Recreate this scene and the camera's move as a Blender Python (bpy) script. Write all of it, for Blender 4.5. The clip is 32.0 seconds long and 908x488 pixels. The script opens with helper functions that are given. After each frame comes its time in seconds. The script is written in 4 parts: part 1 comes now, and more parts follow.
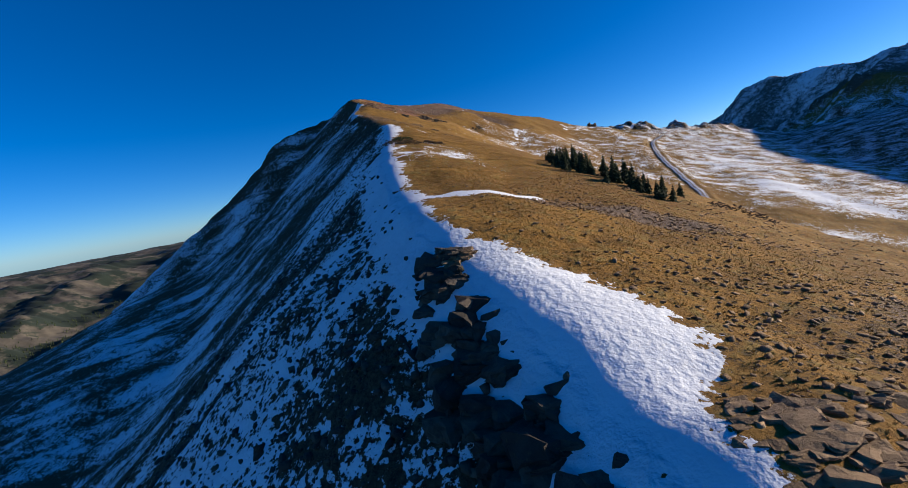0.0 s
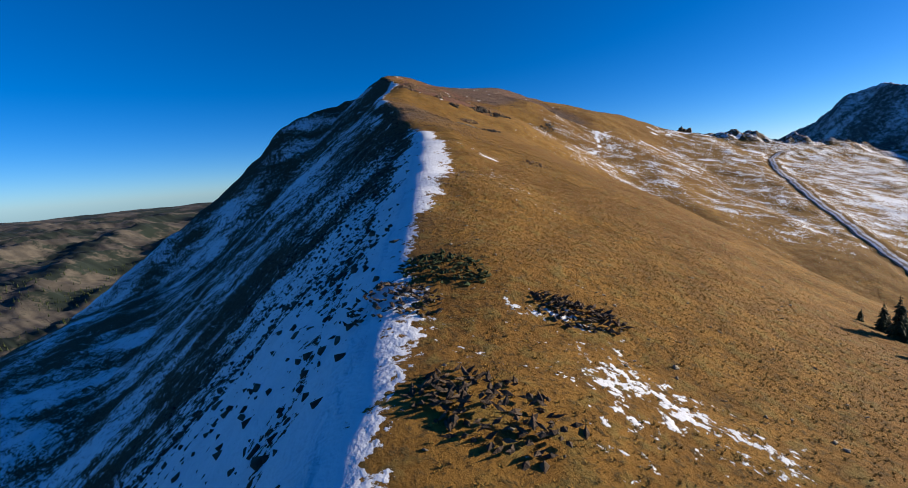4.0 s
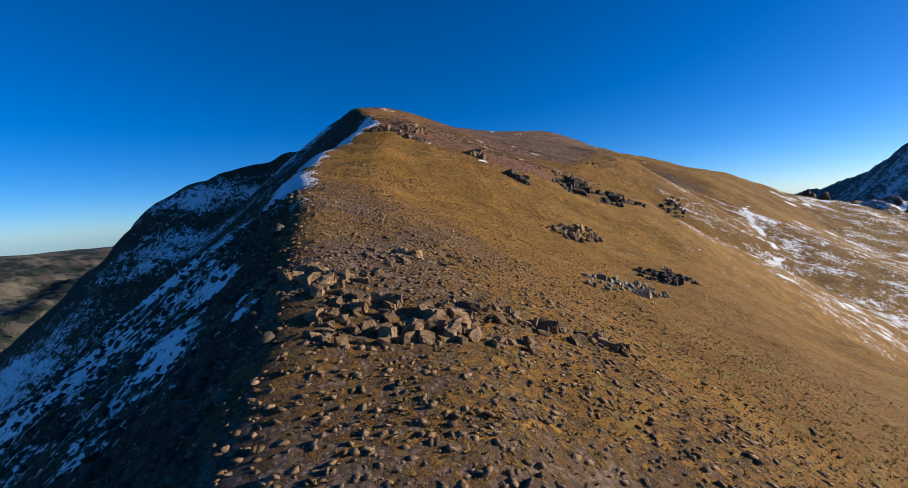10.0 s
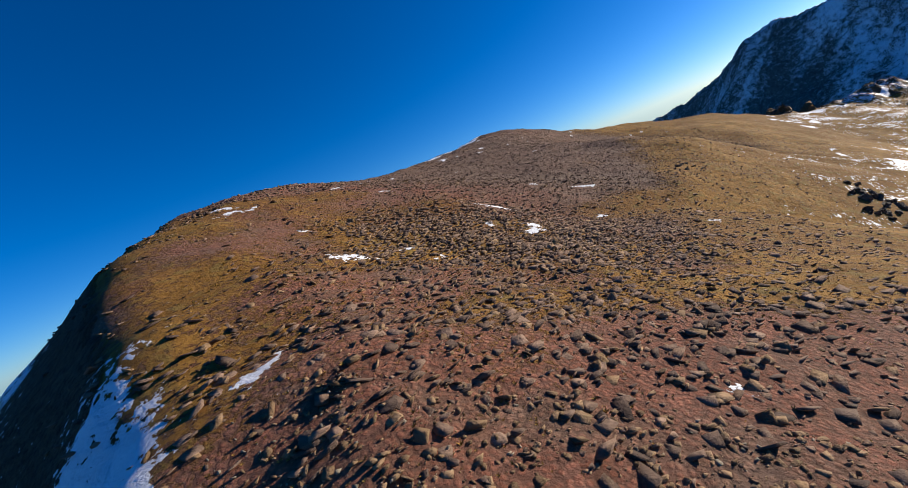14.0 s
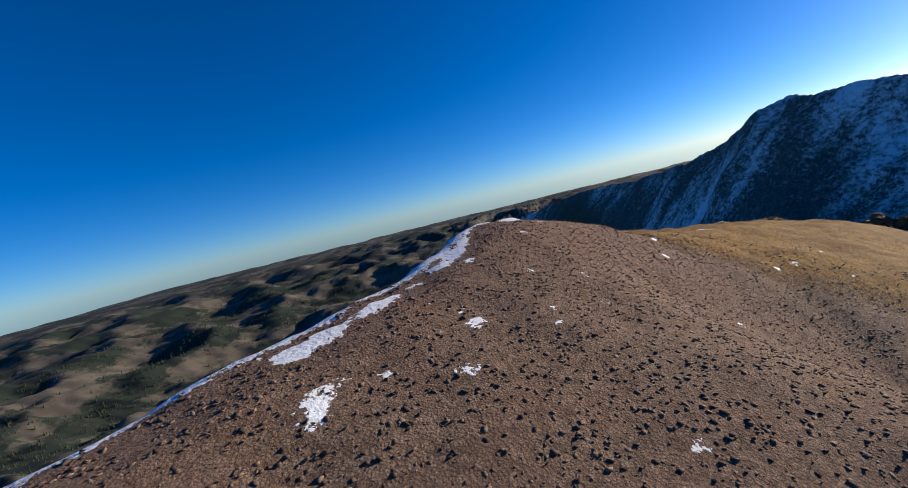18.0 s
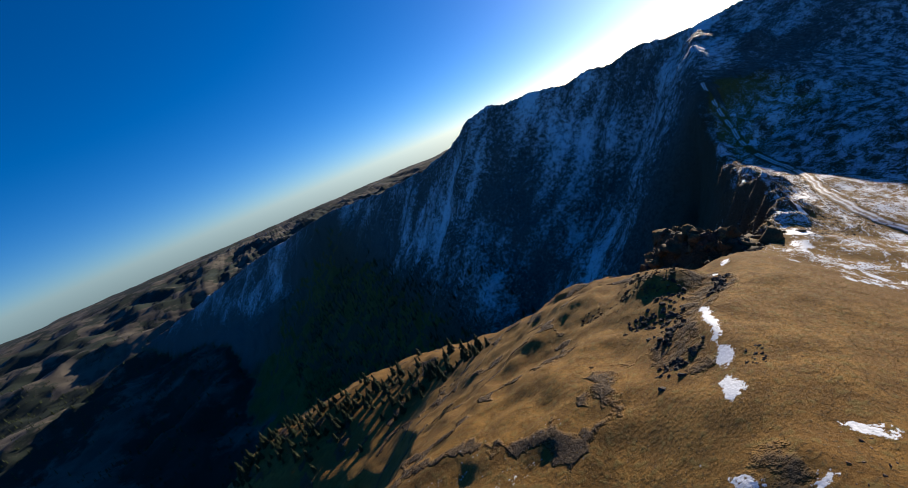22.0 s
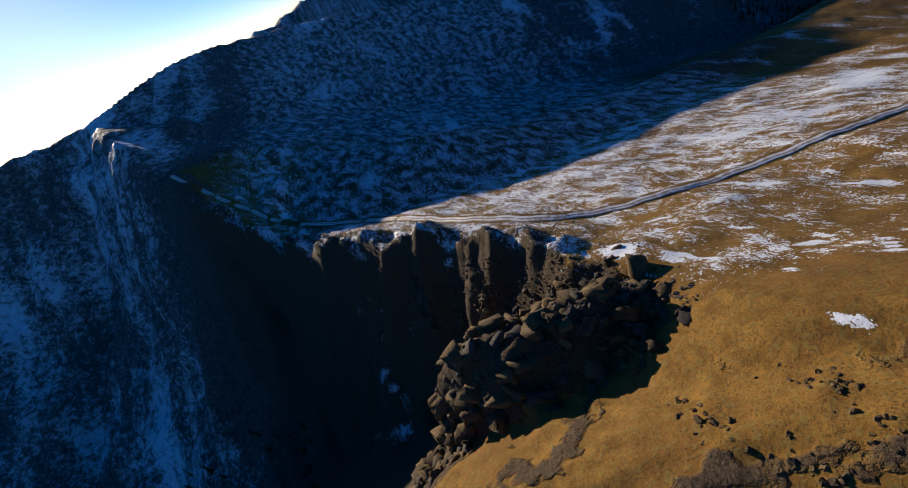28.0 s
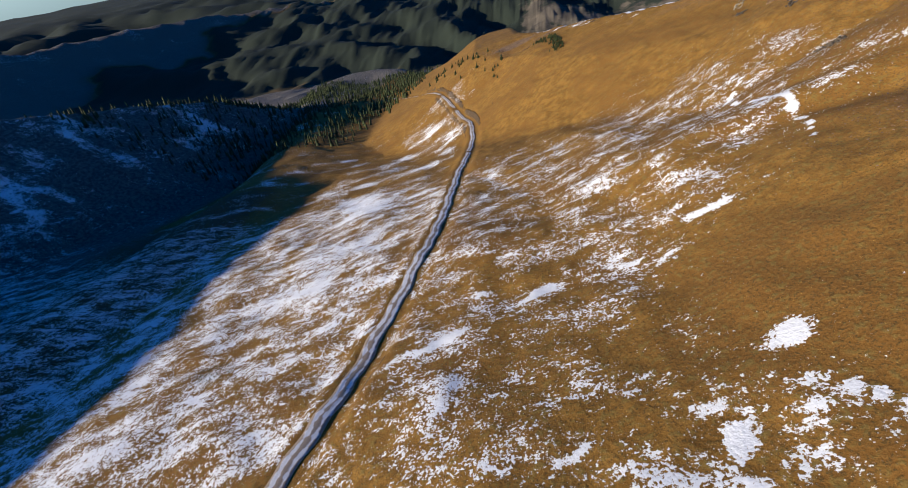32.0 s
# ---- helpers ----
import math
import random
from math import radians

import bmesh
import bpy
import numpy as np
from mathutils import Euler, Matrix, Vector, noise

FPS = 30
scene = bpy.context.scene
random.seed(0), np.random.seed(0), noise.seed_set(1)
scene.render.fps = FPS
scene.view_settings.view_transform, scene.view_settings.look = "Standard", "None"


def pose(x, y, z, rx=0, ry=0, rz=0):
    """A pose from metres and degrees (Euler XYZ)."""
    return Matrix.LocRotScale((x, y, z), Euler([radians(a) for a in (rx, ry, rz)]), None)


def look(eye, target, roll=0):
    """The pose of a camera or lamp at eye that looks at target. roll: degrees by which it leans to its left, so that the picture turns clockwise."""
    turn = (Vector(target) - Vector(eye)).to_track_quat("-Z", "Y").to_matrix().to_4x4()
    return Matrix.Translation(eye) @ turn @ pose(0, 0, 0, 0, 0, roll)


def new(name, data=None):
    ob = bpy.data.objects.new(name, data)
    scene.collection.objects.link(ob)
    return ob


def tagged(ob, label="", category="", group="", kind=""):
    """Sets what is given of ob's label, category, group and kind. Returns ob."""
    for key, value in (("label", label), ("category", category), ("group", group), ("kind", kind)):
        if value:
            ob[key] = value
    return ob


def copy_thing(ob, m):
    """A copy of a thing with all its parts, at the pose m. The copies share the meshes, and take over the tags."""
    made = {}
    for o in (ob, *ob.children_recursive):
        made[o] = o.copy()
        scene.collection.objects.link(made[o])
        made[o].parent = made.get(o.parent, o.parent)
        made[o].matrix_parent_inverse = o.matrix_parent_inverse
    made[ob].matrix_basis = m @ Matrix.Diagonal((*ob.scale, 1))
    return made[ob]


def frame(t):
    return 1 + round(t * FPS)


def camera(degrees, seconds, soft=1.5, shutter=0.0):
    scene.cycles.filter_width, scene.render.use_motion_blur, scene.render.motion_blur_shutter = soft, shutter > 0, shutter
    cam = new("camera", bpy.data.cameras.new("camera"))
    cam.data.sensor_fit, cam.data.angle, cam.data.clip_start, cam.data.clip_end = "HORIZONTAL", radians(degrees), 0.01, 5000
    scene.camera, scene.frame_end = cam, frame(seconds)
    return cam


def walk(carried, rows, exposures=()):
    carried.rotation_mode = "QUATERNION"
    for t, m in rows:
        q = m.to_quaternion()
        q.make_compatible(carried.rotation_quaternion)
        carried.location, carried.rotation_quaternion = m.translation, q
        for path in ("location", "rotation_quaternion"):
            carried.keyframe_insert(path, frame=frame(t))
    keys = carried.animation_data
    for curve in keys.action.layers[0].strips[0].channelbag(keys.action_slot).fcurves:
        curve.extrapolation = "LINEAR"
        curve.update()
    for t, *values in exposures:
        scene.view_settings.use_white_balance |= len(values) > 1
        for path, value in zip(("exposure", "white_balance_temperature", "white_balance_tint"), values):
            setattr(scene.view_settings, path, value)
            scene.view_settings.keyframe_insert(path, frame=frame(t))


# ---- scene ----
cam = camera(94.1, 32.0, soft=0.9)
PATH = [
    (0, (69.14, 93.10, 21.90), (52.07, 139.64, 15.42), -9.88),
    (0.5, (66.35, 100.56, 23.50), (49.00, 147.00, 17.04), -8.97),
    (1, (63.49, 107.77, 25.36), (45.44, 153.95, 18.91), -7.23),
    (1.5, (60.63, 114.80, 27.37), (41.79, 160.64, 20.78), -5.90),
    (2, (57.69, 121.67, 29.77), (38.12, 167.19, 23.06), -5.03),
    (2.5, (55.02, 128.49, 31.22), (34.77, 173.66, 24.19), -4.46),
    (3, (51.54, 135.83, 33.32), (30.92, 180.75, 25.76), -4.26),
    (3.5, (47.59, 143.02, 35.53), (26.92, 187.82, 27.41), -4.56),
    (5.5, (32.99, 171.84, 40.97), (12.10, 216.54, 32.87), -4.78),
    (6, (29.04, 179.50, 42.62), (8.20, 224.32, 35.09), -4.93),
    (6.5, (25.23, 186.78, 44.10), (4.57, 231.76, 36.98), -5.32),
    (7, (21.39, 194.20, 45.70), (0.86, 239.27, 38.81), -5.11),
    (7.5, (17.40, 201.60, 47.17), (-3.07, 246.75, 40.63), -4.99),
    (8, (13.53, 208.83, 48.89), (-7.01, 254.01, 42.75), -4.81),
    (8.5, (9.80, 215.87, 50.75), (-10.89, 261.10, 45.64), -4.07),
    (9, (5.79, 223.14, 52.73), (-15.03, 268.40, 48.42), -3.76),
    (9.5, (1.84, 229.95, 54.85), (-19.01, 275.23, 50.93), -3.81),
    (10, (-2.06, 236.61, 57.15), (-22.96, 281.87, 53.31), -3.70),
    (10.5, (-6.25, 243.34, 59.23), (-27.07, 288.64, 55.48), -3.82),
    (11, (-10.14, 249.89, 61.64), (-31.15, 295.04, 57.13), -3.80),
    (11.5, (-14.60, 257.19, 63.93), (-35.13, 302.47, 58.60), -5.61),
    (12, (-18.76, 263.67, 66.23), (-38.19, 309.36, 60.29), -8.40),
    (12.5, (-22.83, 270.51, 68.33), (-40.85, 316.73, 62.14), -11.01),
    (13, (-26.42, 277.15, 70.15), (-43.23, 323.88, 64.29), -13.77),
    (13.5, (-29.54, 283.56, 73.30), (-43.81, 331.13, 67.55), -18.80),
    (14, (-32.76, 290.71, 75.99), (-44.27, 339.03, 70.25), -23.10),
    (14.5, (-35.25, 297.72, 77.63), (-44.47, 346.53, 71.97), -27.00),
    (15, (-34.99, 306.18, 78.95), (-42.16, 355.34, 73.29), -28.30),
    (15.5, (-34.73, 314.65, 80.27), (-40.67, 363.97, 74.58), -25.61),
    (17.5, (-35.87, 345.05, 87.72), (-45.28, 393.95, 83.15), -14.75),
    (18, (-36.23, 352.54, 89.56), (-44.68, 401.62, 85.01), -14.12),
    (18.5, (-36.25, 359.90, 91.70), (-43.57, 409.14, 87.05), -12.86),
    (19, (-36.32, 367.26, 93.96), (-42.43, 416.66, 89.25), -11.55),
    (19.5, (-36.81, 374.65, 96.07), (-41.07, 424.22, 91.09), -12.03),
    (20, (-37.34, 382.54, 98.00), (-37.97, 432.15, 91.74), -13.91),
    (20.5, (-37.97, 390.42, 99.88), (-33.68, 439.64, 92.23), -15.78),
    (21, (-38.88, 397.88, 102.48), (-29.55, 446.13, 93.26), -17.66),
    (21.5, (-39.72, 405.39, 105.34), (-25.82, 452.24, 94.74), -20.02),
    (22, (-39.98, 413.31, 108.13), (-21.70, 458.26, 96.09), -22.72),
    (22.5, (-38.78, 421.62, 110.40), (-16.31, 464.11, 96.62), -24.14),
    (23, (-35.22, 429.95, 111.24), (-9.27, 469.92, 96.11), -23.85),
    (23.5, (-30.71, 437.36, 111.12), (-2.02, 475.37, 95.91), -22.23),
    (24, (-26.20, 444.07, 110.90), (4.36, 481.02, 96.74), -20.76),
    (24.5, (-22.55, 451.14, 111.34), (10.13, 486.27, 97.28), -21.85),
    (26.5, (-7.96, 489.41, 117.85), (33.25, 509.53, 97.94), -26.35),
    (27, (-2.13, 495.31, 117.94), (40.03, 510.57, 95.80), -28.33),
    (27.5, (5.00, 499.91, 116.64), (47.52, 508.53, 91.78), -29.17),
    (28, (13.20, 504.03, 115.22), (54.56, 504.54, 87.12), -29.41),
    (28.5, (22.23, 507.43, 114.12), (60.81, 499.23, 83.38), -29.10),
    (29, (31.88, 508.56, 112.50), (66.84, 491.85, 80.91), -26.39),
    (29.5, (41.10, 507.15, 109.83), (71.62, 483.82, 77.82), -23.03),
    (30, (49.81, 503.36, 107.12), (75.15, 474.98, 74.68), -20.76),
    (30.5, (57.76, 497.69, 104.42), (77.87, 465.99, 71.40), -18.80),
    (31, (64.67, 491.01, 101.22), (80.43, 457.86, 67.27), -17.92),
    (31.5, (69.30, 483.16, 96.16), (82.04, 448.39, 62.56), -14.00),
    (32, (73.37, 474.24, 89.71), (83.53, 435.41, 59.89), -9.31),
]
walk(cam, [(t, look(eye, target, roll)) for t, eye, target, roll in PATH], ((0, 0.58), (15.5, 0.52), (19, 0.45), (22, 0.36), (24.5, 0.27), (27, 0.2), (29, 0.16), (30.3, 0.45), (31, 0.6), (32, 0.62)))

# ---- light ----
SUN_AZ, SUN_EL = 60.0, 13.0
world = bpy.data.worlds.new("world")
scene.world = world
world.use_nodes = True
wn = world.node_tree
sky = wn.nodes.new("ShaderNodeTexSky")
sky.sky_type = "NISHITA"
sky.sun_disc = False
sky.sun_elevation = radians(SUN_EL)
sky.sun_rotation = radians(SUN_AZ)
sky.altitude = 3600
sky.air_density = 1.0
sky.dust_density = 4.0
sky.ozone_density = 5.0
wn.nodes["Background"].inputs["Strength"].default_value = 0.10
deep = wn.nodes.new("ShaderNodeHueSaturation")
deep.inputs["Saturation"].default_value = 1.21
deep.inputs["Hue"].default_value = 0.507
wn.links.new(sky.outputs[0], deep.inputs["Color"])
wn.links.new(deep.outputs[0], wn.nodes["Background"].inputs["Color"])
sun = new("sun", bpy.data.lights.new("sun", "SUN"))
sun.data.energy = 5.0
sun.data.angle = radians(0.5)
sun.data.color = (1.0, 0.88, 0.72)
sa, se = radians(SUN_AZ), radians(SUN_EL)
to_sun = Vector((math.sin(sa) * math.cos(se), math.cos(sa) * math.cos(se), math.sin(se)))
sun.matrix_world = look(to_sun * 1000, (0, 0, 0))


# ---- shape of the land ----
def grain(x, y, seed):
    """Smooth gradient noise of about -1 to 1, one cell a unit."""
    xi, yi = np.floor(x).astype(np.int64), np.floor(y).astype(np.int64)
    fx, fy = x - xi, y - yi

    def corner(a, b):
        n = (xi + a) * 374761393 + (yi + b) * 668265263 + seed * 974711
        n = (n ^ (n >> 13)) * 1274126177 & 0xFFFFFFFF
        ang = ((n ^ (n >> 16)) & 0xFFFF) * (2 * np.pi / 65536)
        return np.cos(ang) * (fx - a) + np.sin(ang) * (fy - b)

    u, v = fx * fx * fx * (fx * (6 * fx - 15) + 10), fy * fy * fy * (fy * (6 * fy - 15) + 10)
    top = corner(0, 0) * (1 - u) + corner(1, 0) * u
    low = corner(0, 1) * (1 - u) + corner(1, 1) * u
    return 1.4 * (top * (1 - v) + low * v)


def rough(x, y, size, octaves, seed, gain=0.5):
    total, amp = 0.0, 1.0
    for n in range(octaves):
        total = total + amp * grain(x / size + 17.3 * n, y / size - 9.1 * n, seed + n)
        size, amp = size / 2, amp * gain
    return total


def step(a, b, v):
    s = np.clip((v - a) / (b - a), 0, 1)
    return s * s * (3 - 2 * s)


def curve(points, count):
    """A smooth line through the points (Catmull-Rom)."""
    p = np.array(points, float)
    p = np.vstack([2 * p[0] - p[1], p, 2 * p[-1] - p[-2]])
    out = []
    for n in range(1, len(p) - 2):
        a, b, c, d = p[n - 1 : n + 3]
        s = np.linspace(0, 1, count, endpoint=False)[:, None]
        out.append(0.5 * (2 * b + (c - a) * s + (2 * a - 5 * b + 4 * c - d) * s**2 + (3 * b - a - 3 * c + d) * s**3))
    return np.vstack(out + [p[-2:-1]])


def beside(x, y, line):
    """The signed distance to a line (left of it positive), the line's height there, softened, and the way along it."""
    best, side, along = np.full(x.shape, 1e18), np.zeros(x.shape), np.zeros(x.shape)
    run = 0.0
    for a, b in zip(line[:-1], line[1:]):
        d = b - a
        long = d[0] ** 2 + d[1] ** 2
        s = np.clip(((x - a[0]) * d[0] + (y - a[1]) * d[1]) / long, 0, 1)
        off = (x - a[0] - s * d[0]) ** 2 + (y - a[1] - s * d[1]) ** 2
        near = off < best
        best = np.where(near, off, best)
        side = np.where(near, np.sign(d[0] * (y - a[1]) - d[1] * (x - a[0])), side)
        along = np.where(near, run + s * math.sqrt(long), along)
        run += math.sqrt(long)
    least = np.sqrt(best)
    spread, total, high = 1.5 + 0.13 * least, 0.0, 0.0
    for a, b in zip(line[:-1], line[1:]):
        d = b - a
        long = d[0] ** 2 + d[1] ** 2
        s = np.clip(((x - a[0]) * d[0] + (y - a[1]) * d[1]) / long, 0, 1)
        off = np.sqrt((x - a[0] - s * d[0]) ** 2 + (y - a[1] - s * d[1]) ** 2)
        w = np.exp(np.maximum((least - off) / spread, -60)) * math.sqrt(long)
        total, high = total + w, high + w * (a[2] + s * d[2])
    return least * np.where(side == 0, 1, side), high / total, along


def fall(d, near, slopes):
    """The drop at distance d: slopes from one distance to the next."""
    drop, x, y = [0.0], [0.0], 0.0
    for far, slope in zip(near, slopes):
        y += slope * (far - x[-1])
        x.append(far)
        drop.append(y)
    return np.interp(d, x, drop)


FAR = 1e5
CREST = curve([(110, -120, -22), (96, 0, -4), (86, 72, 9), (70.5, 104.5, 14.8), (63.2, 113.5, 18.4), (57.6, 120.5, 21.6), (53.8, 127, 21.4), (43, 146, 27.5), (23, 189, 37.5), (8, 218, 45), (-3, 232, 50), (-12, 246, 54),
               (-22, 258, 58.5), (-33, 271, 63), (-39, 286, 68.7), (-43.5, 299, 73.6), (-58, 313, 80.5), (-66, 334, 85), (-59.5, 361, 83.2), (-47, 388, 84.4), (-39, 409, 86),
               (-14, 427, 76), (6, 450, 70.5), (17, 474, 66), (25, 508, 51.5), (28, 550, 30), (24, 640, -20), (14, 740, -78), (-5, 900, -175)], 3)
SPUR = curve([(-14, 427, 76), (6, 450, 70.5), (27, 462, 65), (45, 469, 60), (64, 473, 53), (86, 485, 47), (120, 506, 42), (160, 537, 37), (195, 562, 29), (240, 600, 24), (300, 640, 50), (400, 705, 90)], 5)
WALL = curve([(300, 640, 50), (400, 705, 90), (515, 767, 112), (527, 850, 116), (506, 900, 108), (490, 935, 113), (465, 972, 108), (440, 1010, 121), (410, 1045, 117), (385, 1068, 122), (354, 1094, 118), (345, 1122, 100), (326, 1172, 78), (300, 1240, 60), (270, 1330, 48), (215, 1480, 39), (150, 1650, 34), (30, 1850, 0), (-150, 2050, -50), (-420, 2300, -140), (-900, 2600, -280)], 5)
SOUTH = curve([(515, 767, 114), (600, 690, 124), (650, 620, 112), (672, 510, 86), (668, 400, 52), (640, 250, 20), (560, 120, -10), (480, 0, -45)], 5)
BEHIND = curve([(1900, 1300, 20), (2000, 800, 100), (2150, 400, 125), (2150, 0, 45), (2100, -400, 0), (1950, -900, -60), (1650, -1500, -90), (1000, -2300, -170)], 5)
CRAG_RIB = curve([(66, 475, 51), (68, 488, 52), (72, 502, 50), (76, 515, 45), (78, 528, 24), (80, 560, -40)], 4)
LEDGE_RIB = curve([(24, 472, 66), (34, 487, 58), (40, 503, 51), (42, 520, 45), (42, 538, 38), (40, 580, 8)], 4)
SHELF = curve([(28, 556, 28), (20, 590, 10), (0, 622, 2), (-30, 645, -3), (-65, 664, -8), (-100, 685, -20), (-160, 715, -60), (-260, 760, -140)], 4)
BUTTRESS = curve([(-54, 335, 78), (-80, 314, 73), (-106, 294, 62), (-113, 289, 50), (-180, 255, -2), (-260, 220, -58), (-420, 150, -170)], 5)
VALLEY = curve([(240, 598, 20), (185, 520, 10), (160, 450, -2), (165, 380, -16), (172, 300, -32), (185, 200, -48), (230, 60, -72), (330, -150, -105), (480, -500, -180)], 5)
ROAD = curve([(320, 650, 0), (262, 593, 0), (218, 546, 0), (176, 518, 0), (144, 498, 0), (120, 476, 0), (110, 452, 0), (107, 430, 0), (105, 400, 0), (104, 378, 0), (106, 345, 0), (109, 312, 0), (111, 264, 0), (117, 215, 0), (128, 184, 0), (150, 135, 0), (180, 80, 0), (230, -15, 0), (300, -140, 0)], 6)


def ridged(x, y, size, octaves, seed):
    total, amp = 0.0, 1.0
    for n in range(octaves):
        total = total + amp * (1 - 2 * np.abs(grain(x / size + 5.7 * n, y / size + 3.1 * n, seed + n)))
        size, amp = size / 2.1, amp * 0.5
    return total


def height(x, y):
    """The land's height, and the signed distances to the main crest and to the spur."""
    wx, wy = x + 5 * rough(x, y, 45, 3, 3), y + 5 * rough(x, y, 45, 3, 4)
    sway = 2.2 * rough(x, y, 14, 3, 7)
    dc, z, s = beside(x, y, CREST)
    near = np.abs(dc)
    far_left = fall(near, [1.5, 8, 60, 400, FAR], [0.3, 0.75, 0.85, 0.72, 0.3])
    far_left = far_left - 0.74 * step(408, 455, y) * fall(np.minimum(near, 55), [1.5, 8, 60], [0.3, 0.75, 0.85])
    mesa = 0.6 + 0.4 * step(110, 210, y)
    far_right = fall(near, [5, 45, 95, 200, FAR], [0.1, 0.38, 0.62, 0.5, 0.3]) * np.where(near < 45, mesa, 1) - np.where(near >= 45, (1 - mesa) * 15.7, 0)
    far_right = far_right + step(372, 398, y) * (1 - step(436, 458, y)) * fall(near, [8, 16, 26, 42, FAR], [0, 0.15, 0.4, 0.55, 0])
    main = z - np.where(dc > 0, far_left, far_right)
    main = main + np.where(dc > 0, step(1, 14, near), step(4, 40, near) * 0.5) * (1.1 * rough(x, y, 16, 4, 11) + 2.2 * rough(x, y, 60, 2, 12))
    main = main + step(435, 470, y) * (1 - step(60, 120, near)) * (0.7 * ridged(x, y, 24, 4, 14) - 0.4)
    ds, z, s = beside(wx, wy, SPUR)
    near = np.abs(ds)
    cliff = step(96, 140, s)
    north = fall(near, [4, 30, 90, 300, FAR], [0.35, 0.5, 0.7, 0.9, 0.3]) + cliff * fall(near, [1, 26, 110, FAR], [0, 1.9, 1.2, 0.3])
    south = fall(near, [6, 60, 200, FAR], [0.1, 0.42, 0.3, 0.3])
    spur = z - np.where(ds > 0, north, south)
    crag = cliff * step(-14, 0, ds) * (1 - step(50, 110, ds))
    spur = spur + crag * (6.5 * ridged(x, y, 36, 3, 21) + 2.2 * ridged(x, y, 9, 3, 23) - 4.5)
    main = main - 1.3 * np.clip(x - 30 - 0.2 * (y - 470), 0, 200) * step(-4, 30, ds)
    main = main - 3.5 * step(2, 8, ds) * step(-14, 2, x) * (1 - step(24, 40, x)) * step(430, 440, y) * (1 - step(486, 500, y))
    dk, z, s = beside(wx, wy, CRAG_RIB)
    rib = z - fall(np.abs(dk), [2, 12, 30, FAR], [0.3, 0.95, 1.7, 1.2]) + 2.6 * ridged(x, y, 15, 4, 25) - 1.0
    dl, z, s = beside(x, y, LEDGE_RIB)
    ledge = z - fall(np.abs(dl), [4, 20, 60, FAR], [0.2, 0.55, 1.0, 1.0]) + 0.8 * ridged(x, y, 11, 3, 27) - 0.4
    dh, z, s = beside(wx, wy, SHELF)
    shelf = z - np.where(dh > 0, fall(np.abs(dh), [8, 70, 150, FAR], [0.02, 0.10, 0.6, 0.6]), fall(np.abs(dh), [6, 34, 130, FAR], [0.12, 0.35, 0.7, 0.6])) + 1.6 * rough(x, y, 26, 3, 29)
    dw, z, s = beside(wx, wy, WALL)
    near = np.abs(dw)
    west = fall(near, [8, 110, 300, 700, FAR], [0.5, 1.35, 0.85, 0.5, 0.25])
    wall = z - np.where(dw > 0, west, fall(near, [60, 250, 500, FAR], [0.6, 0.6, 0.3, 0.2]))
    wall = wall + step(0, 50, near) * 13 * ridged(0.35 * wx - 0.2 * wy, 0.8 * wy + 0.3 * wx, 62, 5, 31) - 5 * step(0, 30, near) + 5 * rough(x, y, 60, 4, 33)
    db, z, s = beside(wx, wy, SOUTH)
    near = np.abs(db)
    bowl = fall(near, [50, 180, 330, 600, FAR], [0.5, 0.52, 0.25, 0.12, 0.2])
    bowl = z - np.where(db < 0, bowl, fall(near, [60, 250, FAR], [0.5, 0.5, 0.2])) + step(20, 120, near) * 5 * rough(x, y, 70, 4, 37)
    de, z, s = beside(wx, wy, BEHIND)
    behind = z - fall(np.abs(de), [80, 400, 900, FAR], [0.9, 0.6, 0.35, 0.2]) + 14 * rough(x, y, 200, 4, 39)
    du, z, s = beside(x, y, BUTTRESS)
    buttress = z - fall(np.abs(du), [3, 40, 200, FAR], [0.3, 1.0, 0.8, 0.3]) + 1.5 * rough(x, y, 18, 3, 43)
    dv, z, s = beside(x, y, VALLEY)
    floor = z + 0.08 * np.minimum(np.abs(dv), 80) + 1.8 * rough(x, y, 55, 3, 41) - 250 * step(90, 400, np.abs(dv))
    r = np.hypot(x - 100, y - 350)
    hills = -400 + 200 * step(800, 3000, r) + 130 * step(2500, 4300, r)
    hills = hills + (45 * ridged(x, y, 500, 5, 51) + 20) * (0.5 + 0.5 * step(500, 1500, r)) * (1 - 0.75 * step(3000, 4200, r))
    floor = floor - 4 * np.clip(ds, 0, 300)
    bowl = bowl - 4 * np.clip(ds, 0, 300)
    k = 2.5
    parts = [main, spur, rib, ledge, shelf, wall, bowl, behind, buttress, floor, hills]
    top = np.maximum.reduce(parts)
    lowland = step(-12, 4, hills - np.maximum.reduce(parts[:-1]))
    z = top + k * 0.5 * np.log(sum(np.exp((p - top) / k) for p in parts))
    fine = 1 - step(350, 700, np.hypot(x, y - 330))
    z = z + fine * (0.35 * rough(x, y, 7, 3, 61) + 0.10 * rough(x, y, 2.4, 2, 62))
    return z, dc, ds, lowland


def axis(*spans):
    """Coordinates from spans of (start, end, step at start, step at end)."""
    out = []
    for a, b, p, q in spans:
        v = a
        while v < b - 1e-6:
            out.append(v)
            v += p + (q - p) * (v - a) / (b - a)
    return np.array(out + [spans[-1][1]])


